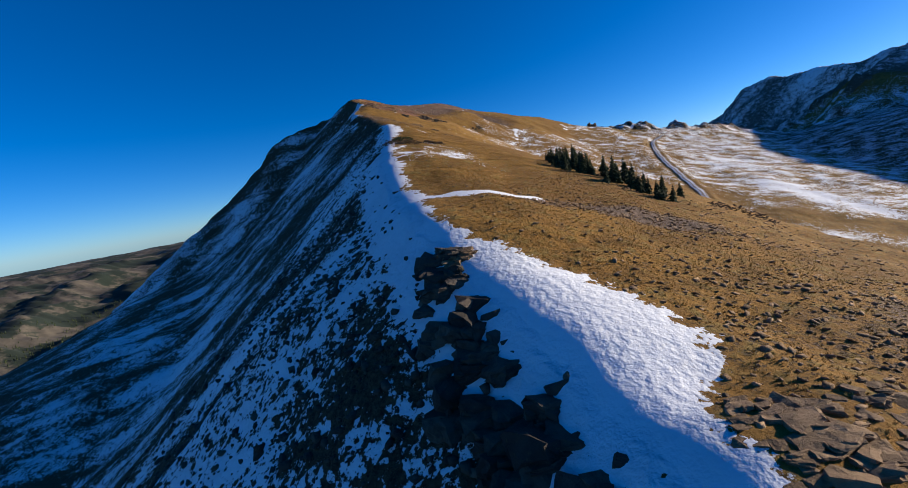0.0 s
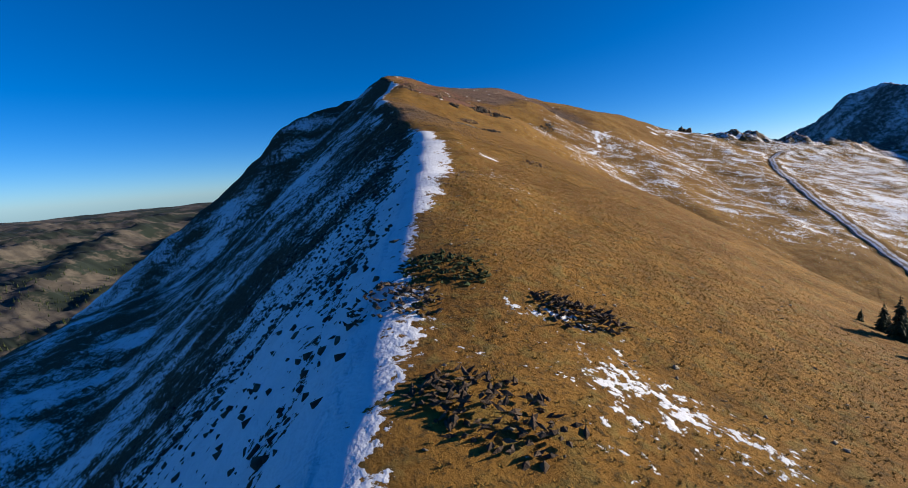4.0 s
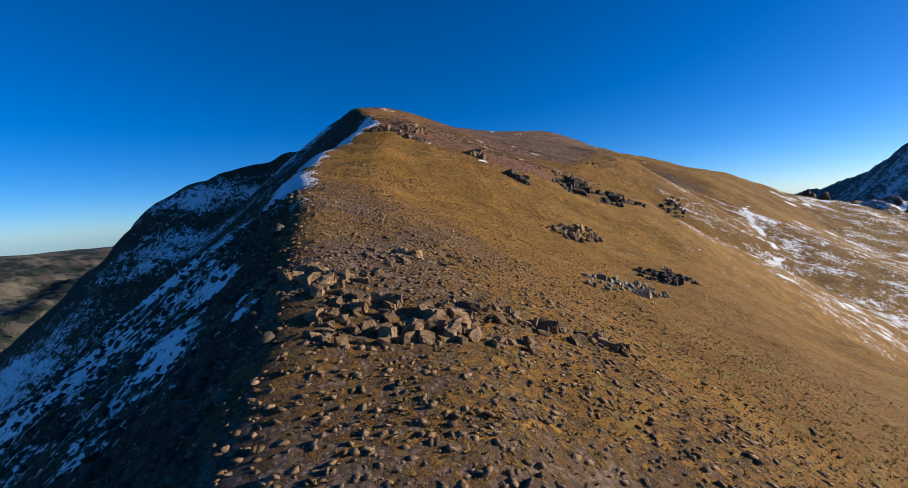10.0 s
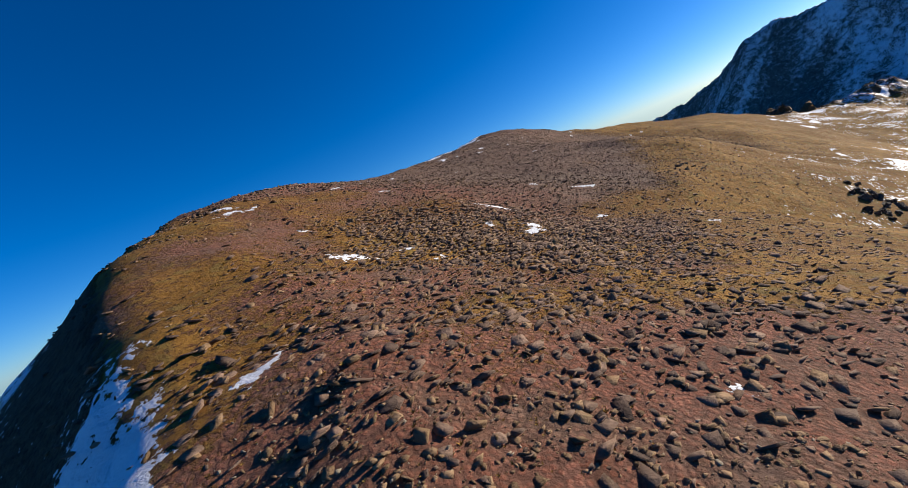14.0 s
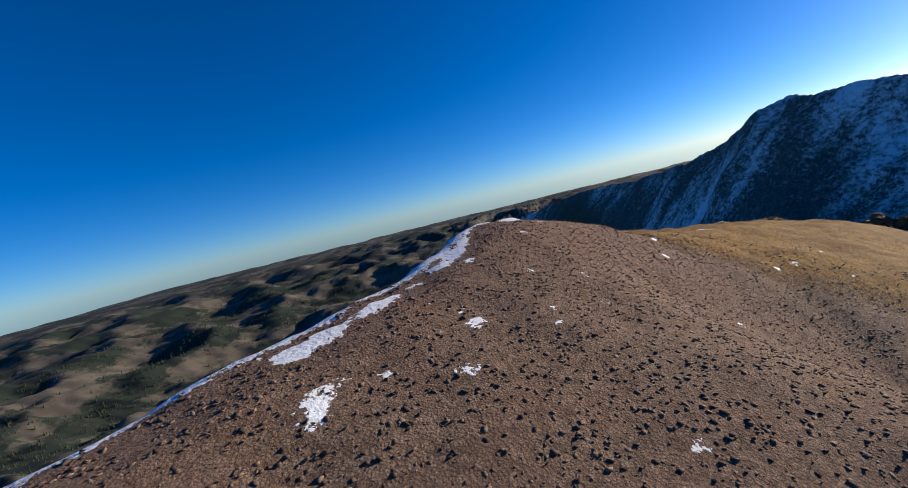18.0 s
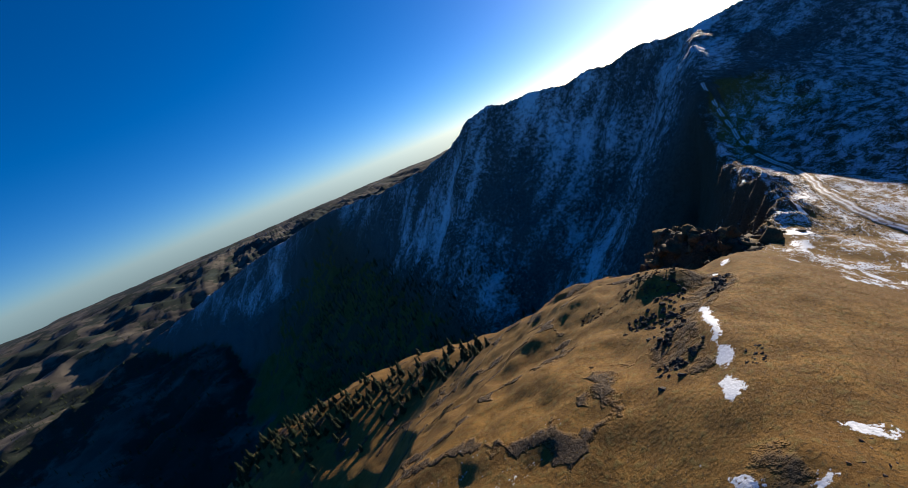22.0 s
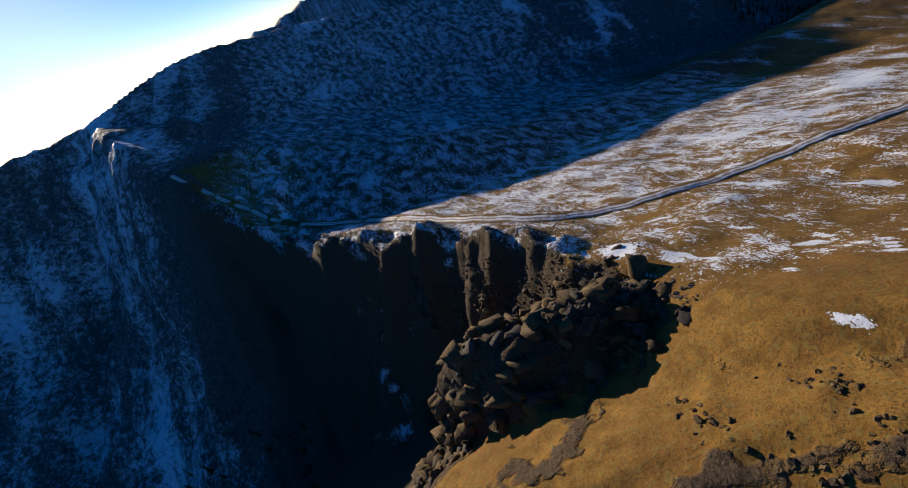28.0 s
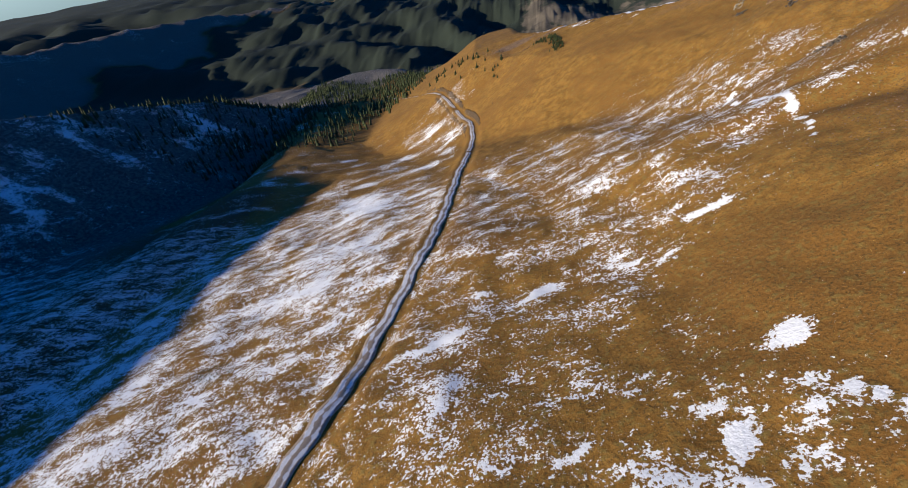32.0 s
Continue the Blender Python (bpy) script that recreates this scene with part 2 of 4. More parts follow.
GX = axis((-4200, -900, 90, 22), (-900, -90, 22, 1.5), (-90, 105, 1.05, 1.05), (105, 330, 1.1, 4.5), (330, 1200, 4.5, 13), (1200, 4400, 13, 120))
GY = axis((-4000, -150, 110, 9), (-150, 80, 9, 1.1), (80, 500, 1.05, 1.05), (500, 660, 1.1, 4), (660, 1900, 4, 12), (1900, 3000, 12, 30), (3000, 4600, 30, 110))
XX, YY = np.meshgrid(GX, GY)
ZZ, DC, DS, LOW = height(XX, YY)
# the road lies on a bench cut into the slope
ROAD[:, 2] = height(ROAD[:, 0], ROAD[:, 1])[0]
ROAD[1:-1, 2] = (ROAD[:-2, 2] + 2 * ROAD[1:-1, 2] + ROAD[2:, 2]) / 4
iy, ix = slice(*np.searchsorted(GY, (-170, 680))), slice(*np.searchsorted(GX, (85, 340)))
road_d, road_z, _ = beside(XX[iy, ix], YY[iy, ix], ROAD)
ZZ[iy, ix] += (road_z - ZZ[iy, ix]) * (1 - step(1.8, 6.0, np.abs(road_d)))


def sheet(name, xx, yy, zz):
    ny, nx = xx.shape
    me = bpy.data.meshes.new(name)
    me.vertices.add(nx * ny)
    me.vertices.foreach_set("co", np.stack([xx, yy, zz], -1).astype(np.float32).ravel())
    n = np.arange(nx * ny).reshape(ny, nx)
    quads = np.stack([n[:-1, :-1], n[:-1, 1:], n[1:, 1:], n[1:, :-1]], -1).reshape(-1, 4)
    me.loops.add(quads.size)
    me.loops.foreach_set("vertex_index", quads.ravel().astype(np.int32))
    me.polygons.add(len(quads))
    me.polygons.foreach_set("loop_start", np.arange(0, quads.size, 4, dtype=np.int32))
    me.polygons.foreach_set("loop_total", np.full(len(quads), 4, np.int32))
    me.update()
    me.validate()
    me.polygons.foreach_set("use_smooth", np.ones(len(quads), bool))
    return me
# ---- snow, scree, rock and grass over the land ----
def blot(x, y, cx, cy, long, wide, turn):
    """1 in the middle of an uneven oval, 0 outside."""
    c, s_ = math.cos(radians(turn)), math.sin(radians(turn))
    u, v = ((x - cx) * c + (y - cy) * s_) / long, (-(x - cx) * s_ + (y - cy) * c) / wide
    return 1 - step(0.1, 1.1, np.hypot(u, v))


SLOPE_Y, SLOPE_X = np.gradient(ZZ, GY, GX)
STEEP = np.hypot(SLOPE_X, SLOPE_Y)
# streaks run down the flanks, across the main crest
ACROSS, ALONG = 0.94 * XX + 0.34 * YY, -0.34 * XX + 0.94 * YY
STREAK = rough(ACROSS / 4.0, ALONG, 7.0, 4, 71)
CLUMP = rough(XX, YY, 30, 3, 73)
PATCH = rough(XX, YY, 9, 3, 75)
left, right = np.maximum(DC, 0), np.maximum(-DC, 0)
north_side = step(0, 6, DS) * step(430, 470, YY) * step(-60, 20, XX)
shade_side = (1 - 0.75 * step(440, 480, YY)) * step(1.0, 7.0, DC) * (1 - step(395, 440, YY) * step(-40, 0, XX))
SNOW = shade_side * (0.46 + 0.22 * CLUMP + 0.30 * STREAK - 0.10 * step(60, 250, left))
SNOW = SNOW + shade_side * ((0.15 - 0.13 * step(117, 126, YY) + 0.30 * step(136, 150, YY)) * (1 - step(160, 205, YY)) * (1 - step(8, 26, left)) - 0.03 * step(200, 212, YY) * (1 - step(232, 242, YY)) * (1 - step(30, 60, left)) + 0.14 * step(236, 244, YY) * (1 - step(258, 268, YY)) * (1 - step(12, 40, left)))
# the drift along the crest
FRAY = rough(XX, YY, 4, 2, 76)
lip = np.interp(YY, (95, 103, 107, 110, 113, 116, 118.5, 121, 124, 130, 137, 165, 180, 186, 195, 206, 214, 220, 225), (0, -0.5, -2.4, -4.0, -2.7, -0.7, 0.1, 0.2, 0.1, -0.5, -0.6, -0.5, -0.8, -2.2, -3.2, -3.2, -2.0, -1.3, 0.0))
drift = step(-0.9, 0.7, DC - lip + 0.8 * PATCH + 0.7 * FRAY) * (1 - step(3, 7, DC + 2.2 * step(202, 212, YY))) * step(85, 100, YY) * (1 - step(219, 228, YY + 3 * PATCH))
thin = step(139, 147, YY) * (1 - step(166, 174, YY))
SNOW = np.maximum(SNOW, (0.80 + 0.14 * (1 - step(150, 175, YY)) + 0.3 * FRAY * step(150, 175, YY)) * drift)
notch, _, _ = beside(XX, YY, np.array([(50, 128.5, 0), (54.5, 127.2, 0), (59, 127.6, 0), (63, 129.5, 0)]))
SNOW = np.maximum(SNOW, 0.95 * (1 - step(0.3, 1.7, np.abs(notch) + 0.9 * FRAY)))
SNOW = SNOW - shade_side * 0.16 * step(262, 285, YY) * (1 - step(60, 120, left))
SNOW = np.maximum(SNOW, (0.6 + 0.3 * step(278, 288, YY) + 0.4 * PATCH) * step(-0.9, 0.2, DC + 0.5 * FRAY) * (1 - step(2.6, 4.8, DC + 0.8 * FRAY)) * step(250, 258, YY + 3 * PATCH) * (1 - step(297, 304, YY)))
SNOW = np.maximum(SNOW, (0.78 + 0.3 * PATCH) * step(-1.2, -0.2, DC + 0.5 * FRAY) * (1 - step(0.8, 2.2, DC)) * step(346, 354, YY) * (1 - step(404, 410, YY)))
flecks = random.Random(9)
for n in range(70):
    y = flecks.uniform(312, 425)
    x = np.interp(y, (312, 334, 361, 388, 409, 425), (-50, -60, -52, -42, -35, -22)) + flecks.uniform(0, 1) ** 1.5 * 42
    SNOW = np.maximum(SNOW, 0.8 * blot(XX + 0.9 * PATCH, YY + 0.9 * FRAY, x, y, flecks.uniform(0.5, 1.5), flecks.uniform(0.4, 0.9), flecks.uniform(0, 180)))
for strip in (((-51, 374, 0), (-46.5, 383, 0), (-44.5, 389, 0), (-42.8, 395, 0), (-42.6, 400, 0)), ((11, 455, 0), (4, 448, 0), (-4, 441.5, 0), (-9.5, 437.5, 0))):
    off, _, _ = beside(XX, YY, np.array(strip, float))
    SNOW = np.maximum(SNOW, 0.95 * (1 - step(0.0, 1.15, np.abs(off) + 1.0 * FRAY)))
SNOW = np.maximum(SNOW, thin * (1 - step(10, 16, right)) * (0.33 + 0.42 * PATCH))
SNOW = np.maximum(SNOW, step(2.0, 3.5, right) * (1 - step(8, 24, right)) * step(180, 190, YY) * (1 - step(205, 222, YY)) * (0.19 + 0.3 * PATCH))
for cx, cy, long, wide, turn in ((-8, 234, 5, 1.6, 120), (-46, 294, 13, 2.0, 105), (-37, 411, 4, 1.8, 60), (-38, 409, 2.0, 1.2, 0),
                                 (-8.2, 428.2, 2.8, 1.2, 120), (-15.2, 427.3, 1.3, 0.8, 30), (-17.5, 432.1, 1.9, 1.0, 100), (-42.8, 320.4, 1.9, 0.7, 50), (-36.0, 323.2, 1.5, 0.8, 100), (-34.8, 325.2, 1.1, 0.6, 40), (-37.6, 324.6, 1.0, 0.6, 140), (-28.3, 334.1, 1.2, 0.5, 150), (-55.7, 321.9, 2.6, 0.9, 70), (-47.7, 369.7, 2.4, 1.2, 60), (-40.7, 379.4, 1.6, 0.7, 150), (-41.5, 299.8, 1.7, 0.6, 60), (-30.3, 301.6, 1.0, 0.5, 20), (43.2, 148.9, 2.3, 1.5, 20), (45.6, 145.6, 2.2, 1.1, 40), (50.6, 149.2, 2.2, 1.3, 160), (44.6, 157.0, 2.6, 1.0, 100), (40.0, 156.0, 2.0, 1.0, 100), (45.4, 451.0, 2.6, 1.9, 40), (47.5, 449.0, 2.6, 0.8, 150), (51.8, 454.5, 2.6, 0.7, 130), (49.6, 462.5, 2.0, 1.2, 110), (52.5, 415.5, 4.2, 1.2, 30), (58.0, 414.0, 5.0, 1.0, 10), (76.7, 475.5, 9.0, 2.6, 30), (66.0, 470.0, 5.0, 1.6, 25), (70.3, 452.2, 4.0, 0.9, 30), (82.1, 461.0, 5.0, 1.0, 40), (90.0, 457.0, 7.0, 1.0, 70), (-20, 414, 1.8, 0.9, 20), 
                                 (-22.5, 293, 1.3, 0.9, 0), (-30, 291, 1.6, 1.0, 80), (29, 466, 2.4, 1.2, 20), (38, 468, 4.0, 1.4, 15), (-5.2, 249.6, 1.0, 0.5, 30), (-20.5, 246.5, 6.5, 2.0, 150), (-15.0, 246.5, 2.4, 0.9, 140), (-23.5, 251.0, 4.0, 1.3, 150), (24, 208, 2.2, 1.2, 20),
                                 (-38, 331, 3.5, 1.0, 20), (-35, 327, 2.0, 1.0, 150), (-44, 312, 2, 1.0, 30), (-58, 322, 2, 1.0, 10), (-28, 345, 2, 0.9, 0), (49, 440, 4.0, 2.4, 40), (56, 452, 5, 1.8, 70),
                                 (45, 406, 6.0, 2.2, 5), (74, 416, 8, 1.8, 25), (92, 428, 11, 1.8, 30), (66, 468, 9, 1.5, 20), (78, 474, 7, 1.8, 20), (98, 484, 9, 1.5, 30)):
    SNOW = np.maximum(SNOW, (1.0 + 0.3 * FRAY) * blot(XX + 1.4 * PATCH, YY + 0.8 * CLUMP + 1.1 * FRAY, cx, cy, long, wide, turn))
# the upper valley: streaks of old snow across the flank, more of it towards the road
flank = step(12, 48, right + 8 * CLUMP) * step(265, 330, YY + 14 * CLUMP) * (1 - north_side)
flat_top = step(296, 320, YY + 6 * CLUMP) * (1 - step(38, 66, right + 8 * CLUMP)) * (1 - step(425, 450, YY))
flank = flank * (1 - flat_top)
pass_side = step(0, 8, -DS) * step(20, 70, XX) * step(425, 470, YY)
vale = np.maximum(flank, pass_side * 0.9) * (1 - step(600, 680, YY))
VALE_STREAK = rough(ACROSS / 2.4, ALONG, 5.0, 4, 77)
SNOW = np.maximum(SNOW, vale * (0.37 + 0.20 * VALE_STREAK + 0.16 * PATCH + 0.10 * step(80, 130, XX)) * (1 - step(16, 6, right)))
# thinner snow past x 150, partly to darken the valley's shaded side
SNOW = np.maximum(SNOW, step(112, 135, XX + 8 * PATCH) * step(60, 200, YY) * (1 - step(560, 640, YY)) * (1 - step(330, 420, XX)) * (0.40 - 0.16 * step(150, 200, XX) + 0.46 * rough(0.6 * XX + 0.5 * YY, YY - 0.5 * XX, 24, 4, 79)))
# the trail on the flank
trail_d, _, _ = beside(XX, YY, np.array([(17.0, 338, 0), (25, 352, 0), (22, 372, 0), (24, 388, 0), (27, 396, 0)]))
SNOW = np.maximum(SNOW, 0.95 * (1 - step(0.1, 0.75, np.abs(trail_d) + 0.5 * FRAY)))
# far faces: gullies full of snow between dark rock
far_face = (step(330, 420, XX) + step(610, 700, YY) * step(90, 200, XX) + step(1500, 1900, YY)) * (1 - LOW)
GULLY = ridged(0.3 * (XX + 5 * rough(XX, YY, 45, 3, 3)), YY + 5 * rough(XX, YY, 45, 3, 4), 34, 4, 32)
SNOW = np.maximum(SNOW, np.clip(far_face, 0, 1) * step(-260, -120, ZZ) * (0.65 - 0.25 * (1 - step(600, 700, YY)) + 0.26 * rough(XX, YY, 120, 4, 83) - 0.22 * GULLY))
SNOW = np.maximum(SNOW, step(280, 340, XX) * (1 - step(560, 680, YY)) * step(-120, -60, ZZ) * (0.29 + 0.36 * rough(XX, 2.0 * YY, 34, 5, 85) + 0.38 * rough(XX + 0.6 * YY, 1.6 * YY, 120, 3, 86)))
SNOW = SNOW * (1 - step(1.3, 1.9, STEEP) * 0.6 * (1 - np.clip(far_face, 0, 1))) * (1 - LOW)

ON_ROAD = np.zeros(XX.shape)
ON_ROAD[iy, ix] = 1 - step(1.7, 2.6, np.abs(road_d))
SNOW = SNOW * (1 - 0.6 * ON_ROAD)

summit = step(300, 345, YY + 6 * CLUMP) * (1 - step(24, 62, right + 8 * CLUMP)) * (1 - step(392, 428, YY + 0.3 * XX + 5 * PATCH))
SCREE = np.clip(summit + step(222, 232, YY) * (1 - step(262, 275, YY + 4 * PATCH)) * (1 - step(8, 26, right + 6 * PATCH)) * 0.56
                + blot(XX, YY, -28, 300, 26, 13, 20) + 0.9 * blot(XX, YY, 92, 112, 30, 16, 10) + 0.95 * blot(XX + 2 * PATCH, YY + 1.5 * FRAY, 71, 130, 14, 5, 15) + 0.8 * blot(XX, YY, 22, 186, 8, 13, 20) + step(0.8, 1.2, STEEP) * 0.4, 0, 1)
shoulder = np.maximum(blot(XX + 2 * PATCH, YY + 2 * FRAY, -53, 324, 15, 8, 70), blot(XX + 2 * PATCH, YY, -50, 314, 9, 6, 60))
SCREE = np.clip(SCREE * (0.85 + 0.35 * PATCH) * (1 - 0.75 * step(0.2, 0.6, shoulder)), 0, 1)
redden = step(282, 298, YY + 5 * CLUMP) * (1 - step(20, 50, right + 8 * CLUMP)) * (1 - step(335, 350, YY))
SCREE = np.maximum(SCREE, redden * (0.42 + 0.3 * PATCH))
RED = np.clip(redden * 0.9 + summit * (0.18 + 0.35 * CLUMP) + 1.0 * blot(XX, YY, -34, 303, 20, 9, 20) + 0.5 * blot(XX, YY, 10, 320, 60, 14, 60), 0, 1)
crag_zone = step(-10, 2, DS) * step(70, 95, XX + 0.2 * (YY - 480)) * step(470, 490, YY) * (1 - step(660, 700, YY))
BARE = np.clip(step(0.85, 1.25, STEEP) + crag_zone + np.clip(far_face, 0, 1), 0, 1)
flank_grass = step(425, 440, YY) * (1 - step(45, 70, XX + 0.1 * (470 - YY))) * (1 - step(700, 800, YY))
RIB = 1 - step(8, 17, np.abs(beside(XX, YY, CRAG_RIB)[0]) + 3 * PATCH)
RIB = RIB * step(474, 482, YY)
BARE, SCREE = BARE * (1 - 0.75 * flank_grass * (1 - RIB)), SCREE * (1 - 0.6 * flank_grass)
BARE = np.maximum(BARE, 0.8 * RIB)
BARE = np.maximum(BARE, step(-0.5, 3, DC) * (1 - step(418, 446, YY)) * 0.9)
# rocky ground east of the track, darkened to paint in a deeper shade
BARE = np.maximum(BARE, step(190, 230, XX + 0.2 * (YY - 400)) * (1 - step(560, 640, YY)) * step(200, 260, YY) * 0.62)
scarp = step(0.5, 3, DS) * (1 - step(8, 12, DS)) * step(-12, -2, XX) * (1 - step(28, 42, XX)) * (YY > 432)
BARE = np.maximum(BARE, 0.55 * scarp)
LEDGE = ridged(XX, YY, 24, 4, 14)
BARE = np.maximum(BARE, flank_grass * step(1.0, 1.5, LEDGE) * 0.7 * step(5, 16, DS))
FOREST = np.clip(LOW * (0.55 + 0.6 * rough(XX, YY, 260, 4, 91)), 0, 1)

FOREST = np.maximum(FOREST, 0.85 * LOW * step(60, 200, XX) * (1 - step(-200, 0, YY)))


def paint(me, name, values):
    me.attributes.new(name, "FLOAT", "POINT").data.foreach_set("value", np.clip(values, 0, 1).astype(np.float32).ravel())


# ---- materials ----
def nodes(name, roughness=0.9):
    m = bpy.data.materials.new(name)
    m.use_nodes = True
    t = m.node_tree
    b = t.nodes["Principled BSDF"]
    b.inputs["Roughness"].default_value = roughness
    b.inputs["Specular IOR Level"].default_value = 0.2
    return m, t, b


def noise_tex(t, scale, detail=4.0, rough_=0.6, stretch=None, turn=0.0):
    co = t.nodes.new("ShaderNodeNewGeometry")
    n = t.nodes.new("ShaderNodeTexNoise")
    n.inputs["Scale"].default_value, n.inputs["Detail"].default_value, n.inputs["Roughness"].default_value = scale, detail, rough_
    mp = t.nodes.new("ShaderNodeMapping")
    mp.inputs["Scale"].default_value = stretch or (1, 1, 1)
    mp.inputs["Rotation"].default_value = (0, 0, radians(turn))
    t.links.new(co.outputs["Position"], mp.inputs["Vector"])
    t.links.new(mp.outputs["Vector"], n.inputs["Vector"])
    return n.outputs["Fac"]


def stones_tex(t, scale):
    co = t.nodes.new("ShaderNodeNewGeometry")
    v = t.nodes.new("ShaderNodeTexVoronoi")
    v.inputs["Scale"].default_value = scale
    t.links.new(co.outputs["Position"], v.inputs["Vector"])
    return v


def math_(t, op, a, b=None, clamp=False):
    n = t.nodes.new("ShaderNodeMath")
    n.operation, n.use_clamp = op, clamp
    for i, v in enumerate((a, b)):
        if v is None:
            continue
        if isinstance(v, (int, float)):
            n.inputs[i].default_value = v
        else:
            t.links.new(v, n.inputs[i])
    return n.outputs[0]


def between(t, v, a, b, low=0.0, high=1.0):
    n = t.nodes.new("ShaderNodeMapRange")
    n.interpolation_type = "SMOOTHSTEP"
    for i, w in zip(("From Min", "From Max", "To Min", "To Max"), (a, b, low, high)):
        n.inputs[i].default_value = w
    t.links.new(v, n.inputs["Value"])
    return n.outputs["Result"]


def mix(t, fac, a, b):
    n = t.nodes.new("ShaderNodeMix")
    n.data_type = "RGBA"
    for i, v in ((0, fac), (6, a), (7, b)):
        if isinstance(v, tuple):
            n.inputs[i].default_value = (*v, 1)
        elif isinstance(v, (int, float)):
            n.inputs[i].default_value = v
        else:
            t.links.new(v, n.inputs[i])
    return n.outputs[2]


def attr(t, name):
    n = t.nodes.new("ShaderNodeAttribute")
    n.attribute_name = name
    return n.outputs["Fac"]


def bumped(t, b, height_, distance, strength=1.0):
    n = t.nodes.new("ShaderNodeBump")
    n.inputs["Distance"].default_value, n.inputs["Strength"].default_value = distance, strength
    t.links.new(height_, n.inputs["Height"])
    t.links.new(n.outputs["Normal"], b.inputs["Normal"])


def land_material():
    m, t, b = nodes("alpine_ground", 0.95)
    fine, mid, big = noise_tex(t, 3.0, 7, 0.75), noise_tex(t, 0.35, 5, 0.6), noise_tex(t, 0.035, 4, 0.55)
    tuft = noise_tex(t, 1.1, 3, 0.55)
    grass = mix(t, between(t, mid, 0.35, 0.65), (0.190, 0.093, 0.017), (0.30, 0.153, 0.030))
    grass = mix(t, between(t, big, 0.45, 0.62), grass, (0.205, 0.098, 0.020))
    grass = mix(t, between(t, fine, 0.49, 0.63, 0, 0.85), grass, (0.075, 0.050, 0.018))
    grass = mix(t, between(t, tuft, 0.50, 0.68, 0, 0.6), grass, (0.200, 0.150, 0.042))
    cells, pebbles = stones_tex(t, 2.4), stones_tex(t, 6.5)
    pick = t.nodes.new("ShaderNodeSeparateColor")
    t.links.new(cells.outputs["Color"], pick.inputs["Color"])
    stone = mix(t, pick.outputs[0], (0.125, 0.082, 0.056), (0.26, 0.180, 0.125))
    stone = mix(t, math_(t, "MULTIPLY", attr(t, "red"), between(t, mid, 0.3, 0.6, 0.35, 1)), stone, mix(t, pick.outputs[1], (0.18, 0.068, 0.040), (0.30, 0.125, 0.080)))
    stone = mix(t, between(t, pebbles.outputs["Distance"], 0.3, 0.6, 0, 0.5), stone, (0.07, 0.05, 0.038))
    stony = between(t, math_(t, "ADD", math_(t, "MULTIPLY", attr(t, "scree"), 1.2), math_(t, "MULTIPLY", math_(t, "SUBTRACT", fine, 0.5), 1.3)), 0.38, 0.72)
    color = mix(t, stony, grass, stone)
    bare = between(t, math_(t, "ADD", attr(t, "bare"), math_(t, "MULTIPLY", math_(t, "SUBTRACT", mid, 0.5), 0.9)), 0.42, 0.66)
    dark = mix(t, between(t, fine, 0.35, 0.65), (0.058, 0.040, 0.026), (0.165, 0.112, 0.062))
    # far rock is paler and greyer, haze put into its colour
    dark = mix(t, attr(t, "far"), dark, mix(t, between(t, mid, 0.35, 0.65), (0.085, 0.080, 0.075), (0.19, 0.175, 0.155)))
    color = mix(t, bare, color, dark)
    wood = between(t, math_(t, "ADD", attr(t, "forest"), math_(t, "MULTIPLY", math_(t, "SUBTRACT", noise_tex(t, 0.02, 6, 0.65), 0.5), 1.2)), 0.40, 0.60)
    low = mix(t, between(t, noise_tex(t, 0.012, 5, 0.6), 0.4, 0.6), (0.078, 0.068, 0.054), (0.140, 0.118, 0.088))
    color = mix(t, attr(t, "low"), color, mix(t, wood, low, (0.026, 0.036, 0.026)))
    streak = noise_tex(t, 0.55, 6, 0.65, (0.28, 1.0, 1.0), 20)
    grain_ = noise_tex(t, 2.6, 5, 0.65)
    amount = math_(t, "ADD", attr(t, "snow"), math_(t, "ADD", math_(t, "MULTIPLY", math_(t, "SUBTRACT", streak, 0.5), 0.6), math_(t, "MULTIPLY", math_(t, "SUBTRACT", grain_, 0.5), 1.4)))
    amount = math_(t, "ADD", amount, math_(t, "MULTIPLY", attr(t, "far"), math_(t, "MULTIPLY", math_(t, "SUBTRACT", noise_tex(t, 0.16, 7, 0.72), 0.5), 1.5)))
    amount = math_(t, "ADD", amount, math_(t, "MULTIPLY", math_(t, "SUBTRACT", noise_tex(t, 0.8, 4, 0.62), 0.5), 0.95))
    white = between(t, amount, 0.49, 0.545)
    snow_color = mix(t, between(t, mid, 0.4, 0.7), (0.80, 0.82, 0.85), (0.72, 0.74, 0.77))
    t.links.new(mix(t, white, color, snow_color), b.inputs["Base Color"])
    t.links.new(between(t, white, 0, 1, 0.95, 0.6), b.inputs["Roughness"])
    relief = math_(t, "ADD", math_(t, "MULTIPLY", fine, 0.35), math_(t, "MULTIPLY", tuft, between(t, stony, 0, 1, 0.5, 0.1)))
    relief = math_(t, "ADD", relief, math_(t, "MULTIPLY", stony, math_(t, "MULTIPLY", pebbles.outputs["Distance"], -0.13)))
    relief = math_(t, "ADD", relief, math_(t, "MULTIPLY", bare, math_(t, "MULTIPLY", noise_tex(t, 0.45, 9, 0.68), 5.0)))
